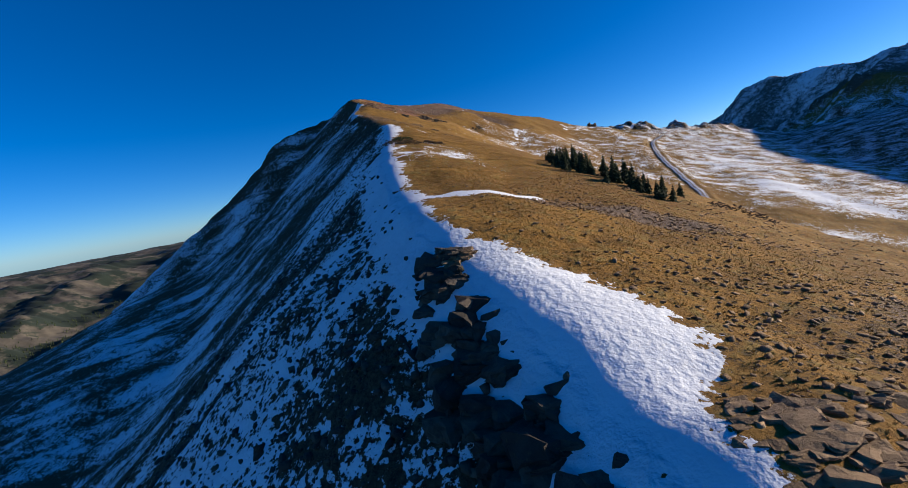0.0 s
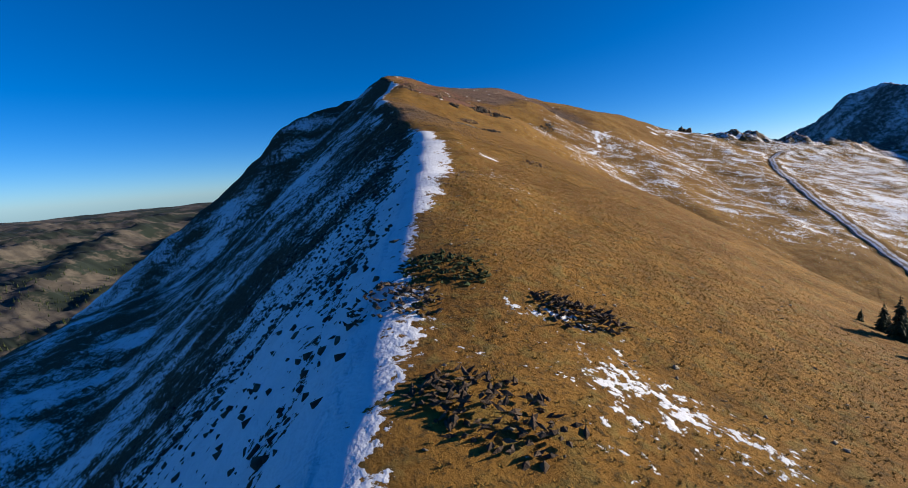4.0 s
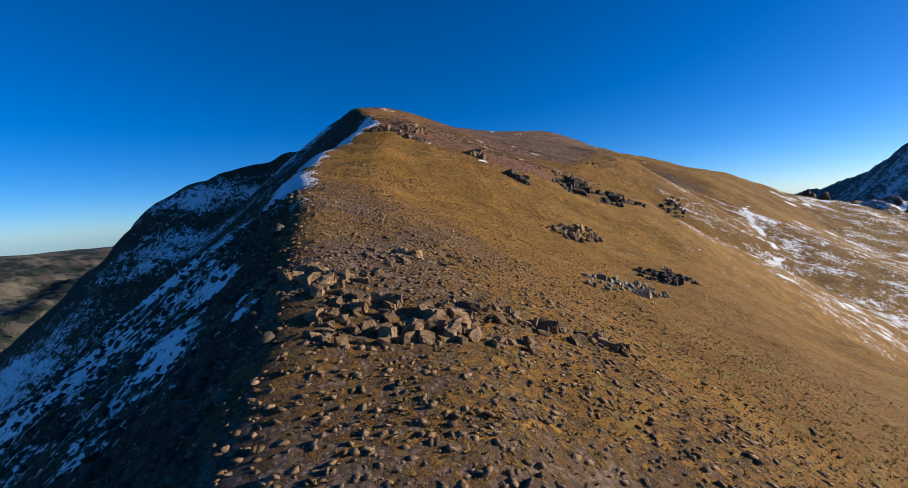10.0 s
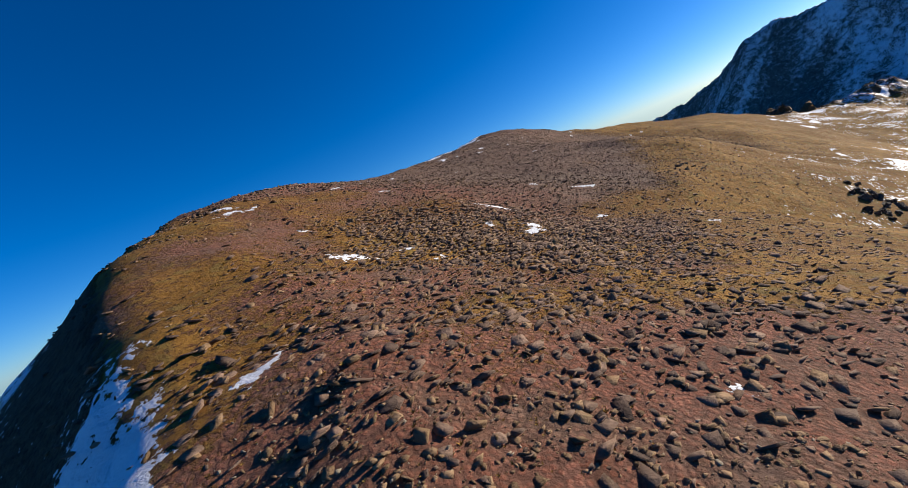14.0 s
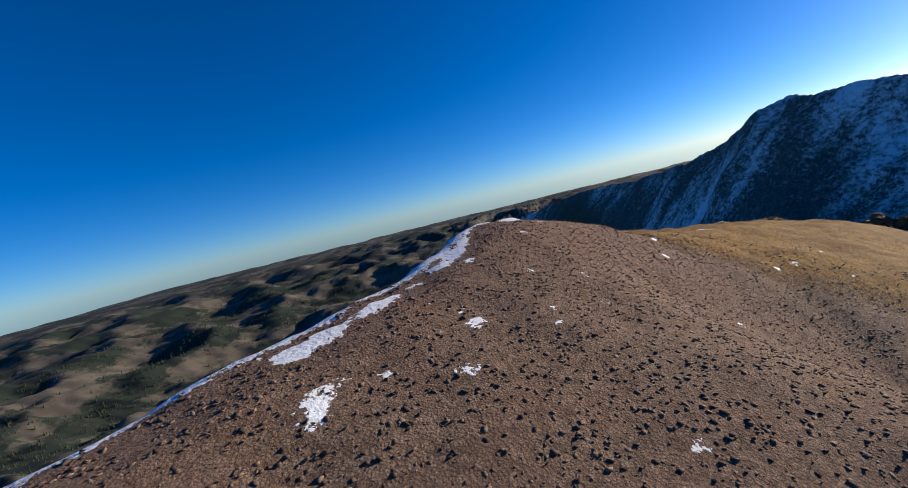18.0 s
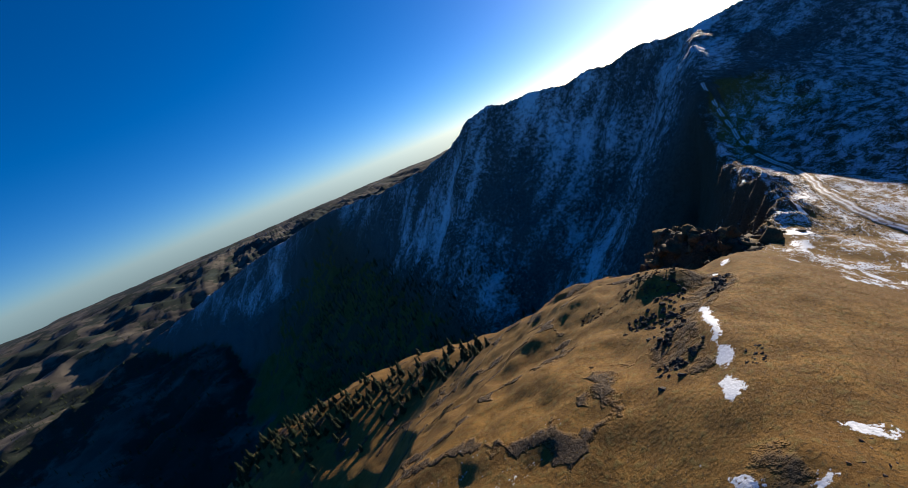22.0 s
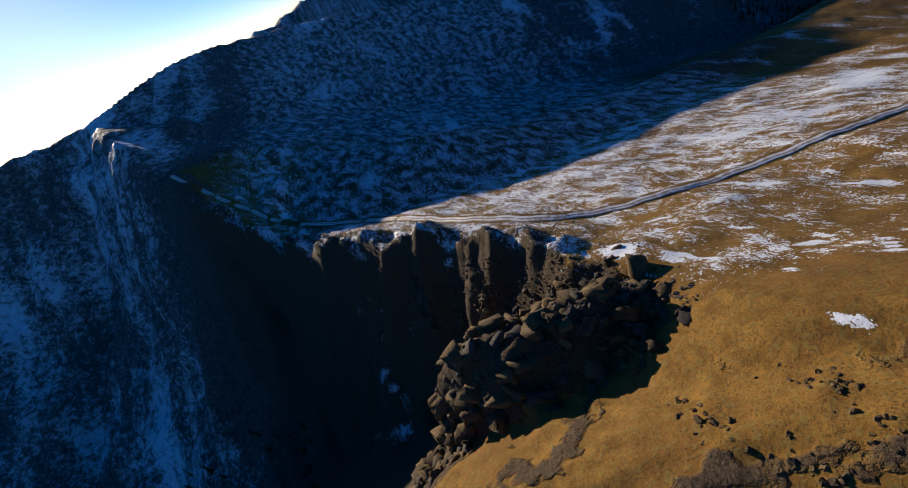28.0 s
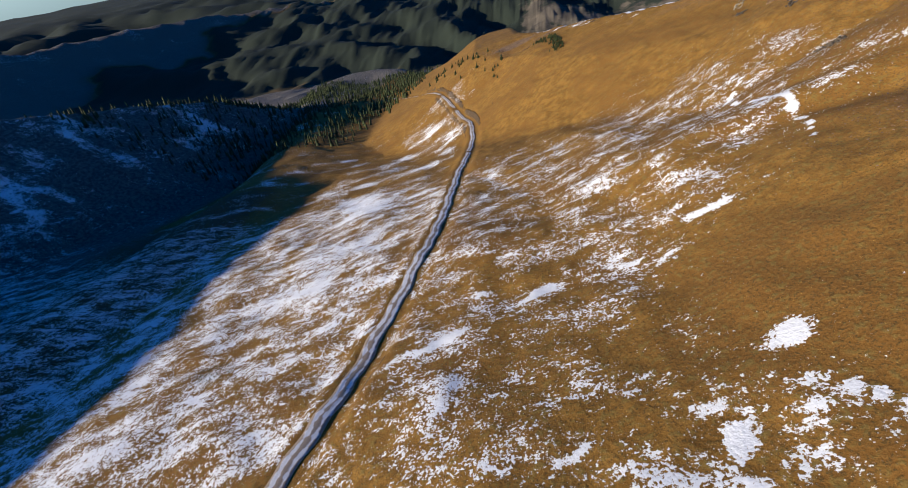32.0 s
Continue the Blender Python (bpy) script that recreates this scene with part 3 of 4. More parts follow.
    relief = math_(t, "ADD", math_(t, "MULTIPLY", relief, between(t, white, 0, 1, 1, 0.12)), math_(t, "MULTIPLY", white, math_(t, "ADD", 0.3, math_(t, "MULTIPLY", noise_tex(t, 2.6, 3, 0.55), 0.23))))
    bumped(t, b, relief, 0.42, 1.0)
    return m


LAND = land_material()
ground = new("ground", sheet("ground", XX, YY, ZZ + 0.12 * step(0.5, 0.8, SNOW)))
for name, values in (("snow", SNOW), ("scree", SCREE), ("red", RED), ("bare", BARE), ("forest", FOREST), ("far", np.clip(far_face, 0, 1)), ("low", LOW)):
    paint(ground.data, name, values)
ground.data.materials.append(LAND)
tagged(ground, "golden dry alpine grass, red scree and patchy old snow over a mountain ridge", "ground", kind="structure")


# ---- helpers for things ----
def spot(field, x, y):
    """The value of a field of the land at places."""
    x, y = np.asarray(x, float), np.asarray(y, float)
    i = np.clip(np.searchsorted(GX, x) - 1, 0, len(GX) - 2)
    j = np.clip(np.searchsorted(GY, y) - 1, 0, len(GY) - 2)
    u, v = (x - GX[i]) / (GX[i + 1] - GX[i]), (y - GY[j]) / (GY[j + 1] - GY[j])
    return field[j, i] * (1 - u) * (1 - v) + field[j, i + 1] * u * (1 - v) + field[j + 1, i] * (1 - u) * v + field[j + 1, i + 1] * u * v


def land(x, y):
    return float(spot(ZZ, x, y))


def mesh_of(name, verts, faces, material, smooth=False):
    me = bpy.data.meshes.new(name)
    me.from_pydata([tuple(v) for v in verts], [], [tuple(f) for f in faces])
    me.materials.append(material)
    if smooth:
        me.polygons.foreach_set("use_smooth", np.ones(len(me.polygons), bool))
    return me


def many(name, verts, tris, material):
    """One mesh from arrays of corners and triangles."""
    me = bpy.data.meshes.new(name)
    me.vertices.add(len(verts))
    me.vertices.foreach_set("co", np.asarray(verts, np.float32).ravel())
    me.loops.add(tris.size)
    me.loops.foreach_set("vertex_index", tris.ravel().astype(np.int32))
    me.polygons.add(len(tris))
    me.polygons.foreach_set("loop_start", np.arange(0, tris.size, 3, dtype=np.int32))
    me.polygons.foreach_set("loop_total", np.full(len(tris), 3, np.int32))
    me.update()
    me.materials.append(material)
    return me


def thing(name, x, y, label, category, group="", kind="", z=None):
    ob = new(name)
    ob.empty_display_size = 0.3
    ob.location = (x, y, land(x, y) if z is None else z)
    return tagged(ob, label, category, group, kind)


def part(name, me, parent, m=None, label=""):
    ob = new(name, me)
    ob.parent = parent
    if m is not None:
        ob.matrix_basis = m
    return tagged(ob, label)


def rock_shape(seed, corners=13):
    """An angular block within -0.5 to 0.5: corners and triangles."""
    rng = random.Random(seed)
    bm = bmesh.new()
    for n in range(8):
        p = Vector((0.5 if n & 1 else -0.5, 0.5 if n & 2 else -0.5, 0.5 if n & 4 else -0.5))
        if n & 4 and rng.random() < 0.45:
            p.z *= rng.uniform(-0.2, 0.7)
        bm.verts.new((p.x * rng.uniform(0.45, 1.0), p.y * rng.uniform(0.45, 1.0), p.z * rng.uniform(0.8, 1.0)))
    for n in range(corners - 10):
        a = rng.uniform(0, 6.28)
        bm.verts.new((0.5 * math.cos(a), 0.5 * math.sin(a), rng.uniform(-0.4, 0.2)))
    found = bmesh.ops.convex_hull(bm, input=bm.verts[:])
    loose = [v for v in bm.verts if not v.link_faces]
    bmesh.ops.delete(bm, geom=loose, context="VERTS")
    bmesh.ops.triangulate(bm, faces=bm.faces[:])
    bmesh.ops.recalc_face_normals(bm, faces=bm.faces[:])
    bm.verts.index_update()
    verts = np.array([v.co[:] for v in bm.verts])
    tris = np.array([[v.index for v in f.verts] for f in bm.faces])
    bm.free()
    return verts, tris


ROCKS = [rock_shape(100 + n, 11 + n % 5) for n in range(14)]


def stone_material(name, low, high, lichen, damp=0.0):
    m, t, b = nodes(name, 0.88)
    info = t.nodes.new("ShaderNodeObjectInfo")
    geo = t.nodes.new("ShaderNodeNewGeometry")
    shade_ = math_(t, "FRACT", math_(t, "ADD", info.outputs["Random"], geo.outputs["Random Per Island"]))
    n1, n2 = noise_tex(t, 1.6, 6, 0.65), noise_tex(t, 9.0, 5, 0.7)
    base = mix(t, shade_, low, high)
    base = mix(t, between(t, n1, 0.38, 0.66, 0, 0.65), base, tuple(c * 0.6 for c in low))
    base = mix(t, between(t, n2, 0.56, 0.70, 0, 0.6), base, lichen)
    t.links.new(base, b.inputs["Base Color"])
    bumped(t, b, math_(t, "ADD", n2, math_(t, "MULTIPLY", n1, 1.6)), 0.08, 0.8)
    return m


SLATE = stone_material("brown_slate", (0.15, 0.094, 0.052), (0.36, 0.235, 0.135), (0.23, 0.18, 0.085))
RED_SLATE = stone_material("red_slate", (0.075, 0.050, 0.040), (0.29, 0.19, 0.135), (0.20, 0.150, 0.09))
GREY_SLATE = stone_material("grey_slate", (0.17, 0.145, 0.11), (0.40, 0.34, 0.25), (0.25, 0.23, 0.13))
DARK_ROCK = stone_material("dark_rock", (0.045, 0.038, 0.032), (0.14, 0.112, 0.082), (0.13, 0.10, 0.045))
OCHRE_ROCK = stone_material("ochre_rock", (0.07, 0.048, 0.026), (0.21, 0.135, 0.06), (0.24, 0.15, 0.045))


def spins(rng, count, flat):
    """Random turns: about z freely, tipped by up to flat."""
    a, p, q = rng.uniform(0, 2 * np.pi, count), rng.normal(0, flat, count), rng.normal(0, flat, count)
    ca, sa_, cp, sp, cq, sq = np.cos(a), np.sin(a), np.cos(p), np.sin(p), np.cos(q), np.sin(q)
    rz = np.stack([np.stack([ca, -sa_, 0 * a], -1), np.stack([sa_, ca, 0 * a], -1), np.stack([0 * a, 0 * a, 1 + 0 * a], -1)], 1)
    rx = np.stack([np.stack([1 + 0 * a, 0 * a, 0 * a], -1), np.stack([0 * a, cp, -sp], -1), np.stack([0 * a, sp, cp], -1)], 1)
    ry = np.stack([np.stack([cq, 0 * a, sq], -1), np.stack([0 * a, 1 + 0 * a, 0 * a], -1), np.stack([-sq, 0 * a, cq], -1)], 1)
    return rz @ rx @ ry


def scatter(name, label, box_, wanted, count, size, flat, material, seed, thin=(0.14, 0.38), shapes=None, sink=0.25, category="stones", tip=0.28):
    """Strews pieces over the land where the wanted field is high, as one mesh."""
    rng = np.random.default_rng(seed)
    x0, x1, y0, y1 = box_
    px, py = rng.uniform(x0, x1, count * 12), rng.uniform(y0, y1, count * 12)
    keep = rng.uniform(0, 1, len(px)) < spot(wanted, px, py)
    px, py = px[keep][:count], py[keep][:count]
    shapes = shapes or ROCKS
    kind_ = rng.integers(0, len(shapes), len(px))
    span = size[0] + (size[1] - size[0]) * rng.uniform(0, 1, len(px)) ** 2.5
    scale = np.stack([span, span * rng.uniform(0.5, 1.0, len(px)), span * rng.uniform(*thin, len(px))], -1)
    turn = spins(rng, len(px), tip)
    pz = spot(ZZ, px, py) + scale[:, 2] * (0.5 - sink)
    verts, tris, base = [], [], 0
    for k, (v, f) in enumerate(shapes):
        mine = np.nonzero(kind_ == k)[0]
        if not len(mine):
            continue
        w = np.einsum("nij,nvj->nvi", turn[mine], v[None] * scale[mine][:, None]) + np.stack([px[mine], py[mine], pz[mine]], -1)[:, None]
        verts.append(w.reshape(-1, 3))
        tris.append((f[None] + (base + np.arange(len(mine)) * len(v))[:, None, None]).reshape(-1, 3))
        base += len(mine) * len(v)
    ob = new(name, many(name, np.concatenate(verts), np.concatenate(tris), material))
    return tagged(ob, label, category, kind="stuff")


# ---- the road ----
def road_material():
    m, t, b = nodes("packed_dirt_and_snow", 0.85)
    n1, n2 = noise_tex(t, 0.5, 5, 0.6), noise_tex(t, 4.0, 5, 0.65)
    rut = attr(t, "rut")
    dirt = mix(t, n2, (0.30, 0.225, 0.155), (0.48, 0.385, 0.29))
    ice = between(t, math_(t, "ADD", rut, math_(t, "MULTIPLY", math_(t, "SUBTRACT", n1, 0.5), 1.4)), 0.34, 0.56)
    t.links.new(mix(t, ice, dirt, (0.80, 0.79, 0.78)), b.inputs["Base Color"])
    bumped(t, b, n2, 0.08, 0.6)
    return m


def dirt_road():
    line = curve([tuple(p) for p in ROAD[::2]], 6)
    way = np.gradient(line[:, :2], axis=0)
    way /= np.linalg.norm(way, axis=1)[:, None]
    offs = np.array([-2.5, -1.75, -1.1, -0.55, 0.0, 0.55, 1.1, 1.75, 2.5])
    lift = np.array([-0.22, 0.05, 0.00, 0.03, 0.06, 0.03, 0.00, 0.05, -0.22])
    rut = np.array([0.05, 0.3, 0.66, 0.5, 0.2, 0.45, 0.66, 0.3, 0.05])
    verts, ruts = [], []
    for n, (p, d) in enumerate(zip(line, way)):
        wob = 0.25 * math.sin(n * 0.9) + 0.2 * math.sin(n * 0.37)
        for o, l, r in zip(offs, lift, rut):
            verts.append((p[0] + d[1] * (0.7 * o + wob), p[1] - d[0] * (0.7 * o + wob), p[2] + l + 0.10))
            ruts.append(r)
    k = len(offs)
    faces = [(i * k + j, i * k + j + 1, (i + 1) * k + j + 1, (i + 1) * k + j) for i in range(len(line) - 1) for j in range(k - 1)]
    me = mesh_of("road", verts, [f[::-1] for f in faces], road_material(), True)
    paint(me, "rut", np.array(ruts))
    tagged(new("road", me), "narrow dirt track with snow packed in its wheel ruts", "road", kind="structure")


dirt_road()


# ---- outcrops and boulders ----
ROCK_MESHES = {}


def weathered(shape, seed, amount=0.07):
    """A block with each face split and its edges knocked in and out."""
    verts, tris = shape
    rng = np.random.default_rng(seed)
    for turn in range(2):
        if len(tris) > 60:
            break
        verts, mids, out = list(map(tuple, verts)), {}, []
        for a, b, c in tris:
            new_ = []
            for p, q in ((a, b), (b, c), (c, a)):
                key = (min(p, q), max(p, q))
                if key not in mids:
                    mids[key] = len(verts)
                    m = (np.array(verts[p]) + np.array(verts[q])) / 2
                    verts.append(tuple(m + rng.normal(0, amount, 3)))
                new_.append(mids[key])
            out += [(a, new_[0], new_[2]), (new_[0], b, new_[1]), (new_[2], new_[1], c), tuple(new_)]
        tris = np.array(out)
        amount *= 0.6
    return np.array(verts), tris


def rock_mesh(material, n):
    key = (material.name, n % len(ROCKS))
    if key not in ROCK_MESHES:
        ROCK_MESHES[key] = mesh_of("boulder", *weathered(ROCKS[n % len(ROCKS)], n % len(ROCKS)), material)
    return ROCK_MESHES[key]


def outcrop(cx, cy, count, long, wide, turn, size, tall, material, label, lean=10, seed=0, rise=0.1):
    """A group of blocks grown out of the slope."""
    rng = random.Random(seed)
    top = thing("rock_outcrop", cx, cy, label, "rock outcrop", "rock outcrops along the ridge")
    base = Vector(top.location)
    c, s_ = math.cos(radians(turn)), math.sin(radians(turn))
    if lean > 6:
        count, size = int(count * 2.6), size * 0.46
    else:
        count = int(count * 1.8)
    for n in range(count):
        u, v = rng.uniform(-1, 1), rng.uniform(-1, 1)
        x, y = cx + u * long * c - v * wide * s_, cy + u * long * s_ + v * wide * c
        w = size * rng.uniform(0.55, 1.25) * (1.15 - 0.5 * abs(u))
        h = w * tall * rng.uniform(0.5, 1.1)
        z = land(x, y) + h * rise
        m = pose(x - base.x, y - base.y, z - base.z, rng.gauss(0, lean), rng.gauss(0, lean), turn + rng.gauss(0, 25)) @ Matrix.Diagonal((w, w * rng.uniform(0.45, 1.0), h, 1))
        part("boulder", rock_mesh(material, rng.randrange(99)), top, m)


BROWN = "weathered brown rock blocks standing out of dry grass"
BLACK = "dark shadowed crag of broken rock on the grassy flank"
COLUMN = "row of leaning grey rock columns above red scree"
for spec in (
    (-9.0, 248.5, 34, 3.6, 1.3, 40, 0.62, 1.1, SLATE, BROWN, 6), (-5.0, 253.0, 18, 2.8, 0.5, 35, 0.6, 1.5, SLATE, BROWN, 6), (-13.5, 248.6, 26, 2.8, 1.1, 20, 0.6, 0.9, SLATE, BROWN, 6), (-12.0, 254.0, 20, 2.6, 1.2, 50, 0.5, 0.8, SLATE, BROWN, 6),
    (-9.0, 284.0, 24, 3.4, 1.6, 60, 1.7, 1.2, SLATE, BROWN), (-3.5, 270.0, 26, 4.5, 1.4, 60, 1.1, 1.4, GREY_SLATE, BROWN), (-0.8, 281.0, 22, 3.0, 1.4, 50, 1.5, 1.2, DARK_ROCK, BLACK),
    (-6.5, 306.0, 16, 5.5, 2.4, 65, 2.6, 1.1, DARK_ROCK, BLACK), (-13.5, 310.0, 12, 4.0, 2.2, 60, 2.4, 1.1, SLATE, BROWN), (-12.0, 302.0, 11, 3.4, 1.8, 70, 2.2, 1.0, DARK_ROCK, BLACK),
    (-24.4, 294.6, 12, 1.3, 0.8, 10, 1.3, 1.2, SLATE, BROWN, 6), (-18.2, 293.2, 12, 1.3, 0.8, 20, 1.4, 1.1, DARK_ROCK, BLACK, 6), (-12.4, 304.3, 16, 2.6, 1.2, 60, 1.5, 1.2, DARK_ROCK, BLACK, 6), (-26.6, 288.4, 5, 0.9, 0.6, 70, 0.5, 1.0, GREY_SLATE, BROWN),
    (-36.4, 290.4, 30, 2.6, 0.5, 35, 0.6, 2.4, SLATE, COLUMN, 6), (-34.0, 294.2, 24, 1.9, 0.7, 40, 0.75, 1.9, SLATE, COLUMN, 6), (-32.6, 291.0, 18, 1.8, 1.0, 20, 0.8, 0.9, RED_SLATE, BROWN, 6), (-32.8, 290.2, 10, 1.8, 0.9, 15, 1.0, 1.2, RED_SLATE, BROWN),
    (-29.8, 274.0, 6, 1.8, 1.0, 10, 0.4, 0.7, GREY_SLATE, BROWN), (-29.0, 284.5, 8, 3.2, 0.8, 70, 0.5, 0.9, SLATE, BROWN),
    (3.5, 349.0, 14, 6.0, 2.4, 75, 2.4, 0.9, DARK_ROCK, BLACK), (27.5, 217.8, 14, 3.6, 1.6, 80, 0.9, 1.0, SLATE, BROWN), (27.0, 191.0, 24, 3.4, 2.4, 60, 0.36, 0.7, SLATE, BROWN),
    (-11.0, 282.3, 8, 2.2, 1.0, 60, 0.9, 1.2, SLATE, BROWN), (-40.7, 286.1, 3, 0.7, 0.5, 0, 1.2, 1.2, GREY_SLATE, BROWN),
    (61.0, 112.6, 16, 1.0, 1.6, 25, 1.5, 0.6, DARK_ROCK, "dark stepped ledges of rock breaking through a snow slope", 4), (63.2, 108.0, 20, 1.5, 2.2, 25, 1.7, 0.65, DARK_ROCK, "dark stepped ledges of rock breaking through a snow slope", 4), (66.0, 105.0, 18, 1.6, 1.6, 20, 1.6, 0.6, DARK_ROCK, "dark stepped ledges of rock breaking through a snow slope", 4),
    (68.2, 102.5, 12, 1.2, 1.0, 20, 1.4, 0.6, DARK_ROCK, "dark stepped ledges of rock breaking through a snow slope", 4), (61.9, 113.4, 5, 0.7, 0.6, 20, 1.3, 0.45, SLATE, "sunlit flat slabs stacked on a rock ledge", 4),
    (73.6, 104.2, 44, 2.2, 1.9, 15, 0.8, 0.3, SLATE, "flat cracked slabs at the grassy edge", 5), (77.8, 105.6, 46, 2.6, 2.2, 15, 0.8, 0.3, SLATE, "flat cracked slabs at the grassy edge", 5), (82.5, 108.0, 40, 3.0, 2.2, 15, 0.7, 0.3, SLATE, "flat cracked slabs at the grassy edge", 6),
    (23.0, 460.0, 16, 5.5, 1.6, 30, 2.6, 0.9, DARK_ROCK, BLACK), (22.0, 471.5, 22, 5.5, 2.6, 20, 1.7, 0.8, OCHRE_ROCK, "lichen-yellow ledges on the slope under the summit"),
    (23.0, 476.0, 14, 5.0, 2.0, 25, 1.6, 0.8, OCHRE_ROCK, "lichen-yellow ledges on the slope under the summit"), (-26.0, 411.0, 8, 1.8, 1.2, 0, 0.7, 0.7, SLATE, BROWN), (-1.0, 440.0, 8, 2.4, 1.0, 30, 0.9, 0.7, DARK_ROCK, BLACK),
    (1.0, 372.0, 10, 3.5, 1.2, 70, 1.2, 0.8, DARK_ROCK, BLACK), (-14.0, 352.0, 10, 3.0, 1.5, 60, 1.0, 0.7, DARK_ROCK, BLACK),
):
    outcrop(*spec, seed=int(abs(spec[0]) * 10 + spec[1]))

CRAG = "jagged lichen-stained crag at the lip of the cliff"
for n, (cx, cy) in enumerate(((60, 477), (68, 480), (76, 485), (84, 488), (93, 494), (102, 500), (112, 507), (124, 514), (136, 524), (150, 534), (164, 545), (180, 556), (70, 490), (80, 497), (92, 505), (104, 516), (62, 484))):
    outcrop(cx, cy, 20, 5.6, 3.2, 35 + 10 * (n % 3), 2.3, 0.8, OCHRE_ROCK if n % 2 else DARK_ROCK, CRAG, 16, 700 + n, 0.0)

CHUNKS = [rock_shape(300 + n, 19) for n in range(8)]


def cliff_crag(x, y, count, spread, size, material, seed):
    """A crag of overlapping chunks standing out of the cliff's face."""
    rng = random.Random(seed)
    top = thing("cliff_crag", x, y, "brown and ochre crag standing out of the shadowed cliff", "crag", "crags of the cliff")
    base = Vector(top.location)
    for n in range(count):
        px, py = x + rng.gauss(0, spread), y + rng.gauss(0, spread * 0.6)
        w = size * rng.uniform(0.4, 1.2)
        key = ("chunk", material.name, n % 8)
        if key not in ROCK_MESHES:
            ROCK_MESHES[key] = mesh_of("chunk", *weathered(CHUNKS[n % 8], n % 8, 0.1), material)
        m = pose(px - base.x, py - base.y, land(px, py) - base.z - 0.1 * w, rng.gauss(0, 25), rng.gauss(0, 25), rng.uniform(0, 360)) @ Matrix.Diagonal((w, w * rng.uniform(0.6, 1), w * rng.uniform(0.6, 1.2), 1))
        part("chunk", ROCK_MESHES[key], top, m)


for n, (x, y) in enumerate(((63, 481), (72, 487), (82, 493), (93, 499), (104, 506), (66, 489), (76, 497), (58, 486), (88, 504), (70, 496), (116, 514), (130, 525))):
    cliff_crag(x, y, 38, 2.6, 2.3, (DARK_ROCK, OCHRE_ROCK, DARK_ROCK)[n % 3], 900 + n)
for n, (x, y) in enumerate(((20, 478), (27, 484), (33, 476), (14, 486), (38, 488))):
    cliff_crag(x, y, 26, 2.4, 0.8, OCHRE_ROCK, 950 + n)

for n, (x, y) in enumerate(((-3, 449), (4, 456), (11, 461), (18, 466), (9, 466))):
    cliff_crag(x, y, 30, 2.0, 0.9, DARK_ROCK, 970 + n)

# ---- loose stones ----
quiet = np.clip(1 - SNOW, 0, 1) * (1 - 0.85 * step(0.2, 0.6, shoulder))
near_crest = 1 - step(6, 40, np.abs(DC))
scatter("summit_scree", "reddish broken slate strewn over the broad summit", (-70, 30, 296, 430), np.clip(summit, 0, 1) * quiet, 46000, (0.06, 0.40), 0.3, RED_SLATE, 11)
scatter("ridge_scree", "brown broken slate strewn along the ridge", (-40, 40, 222, 300), np.maximum(SCREE, 0.6 * (YY > 224) * (1 - step(256, 270, YY + 5 * PATCH)) * (1 - step(6, 16, np.abs(DC + 3)))) * quiet * near_crest * (1 - step(262, 272, YY) * (1 - step(284, 292, YY))), 30000, (0.05, 0.30), 0.3, SLATE, 12)
scatter("pale_scree", "pale angular stones in patches on the grass", (-45, 10, 255, 300), (0.35 + 0.65 * (PATCH > 0.15)) * quiet * near_crest * step(262, 280, YY), 3500, (0.04, 0.17), 0.3, GREY_SLATE, 13, tip=0.5)
scatter("mesa_stones", "flat brown stones on the grassy shoulder", (60, 125, 92, 150), (0.12 + SCREE) * quiet * step(0, 2, -DC), 15000, (0.06, 0.42), 0.3, SLATE, 14)
scatter("grass_stones", "scattered stones in the grass of the ridge", (-5, 70, 130, 232), (0.10 + 0.5 * SCREE) * quiet * step(0, 3, -DC) * near_crest, 4000, (0.05, 0.26), 0.3, GREY_SLATE, 15)
scatter("slope_rocks", "dark rocks breaking through the shaded snow slope", (-60, 90, 90, 260), step(0.5, 3, DC) * (1 - step(10, 40, DC)) * np.clip(1.25 - SNOW, 0, 1), 12000, (0.15, 0.75), 0.3, DARK_ROCK, 16, (0.3, 0.7), sink=0.42)
scatter("spur_stones", "stones on the grassy spur beyond the summit", (-30, 80, 425, 500), 0.5 * quiet, 6000, (0.05, 0.2), 0.3, SLATE, 17, sink=0.35)
scatter("pass_stones", "grey rubble beside the track on the pass", (60, 230, 470, 580), quiet * step(0, 3, -DS) * (1 - step(15, 40, -DS)), 4000, (0.2, 0.8), 0.3, DARK_ROCK, 18)
field = (blot(XX, YY, -37, 322, 18, 12, 30) + 0.3 * blot(XX, YY, -34, 305, 20, 10, 20) + 0.12 * step(300, 320, YY) * summit) * quiet
scatter("slab_field", "dense field of tilted red-brown slate slabs on the summit shoulder", (-62, -12, 294, 350), np.clip(field, 0, 1), 11500, (0.16, 0.72), 0.3, RED_SLATE, 19, (0.09, 0.2), tip=0.22)
scatter("slab_field", "dense field of tilted brown slate slabs on the summit shoulder", (-62, -12, 294, 350), np.clip(field, 0, 1), 5000, (0.14, 0.6), 0.3, SLATE, 20, (0.10, 0.26), tip=0.38)
CHUNKY = [weathered(c, n, 0.09) for n, c in enumerate(CHUNKS)]
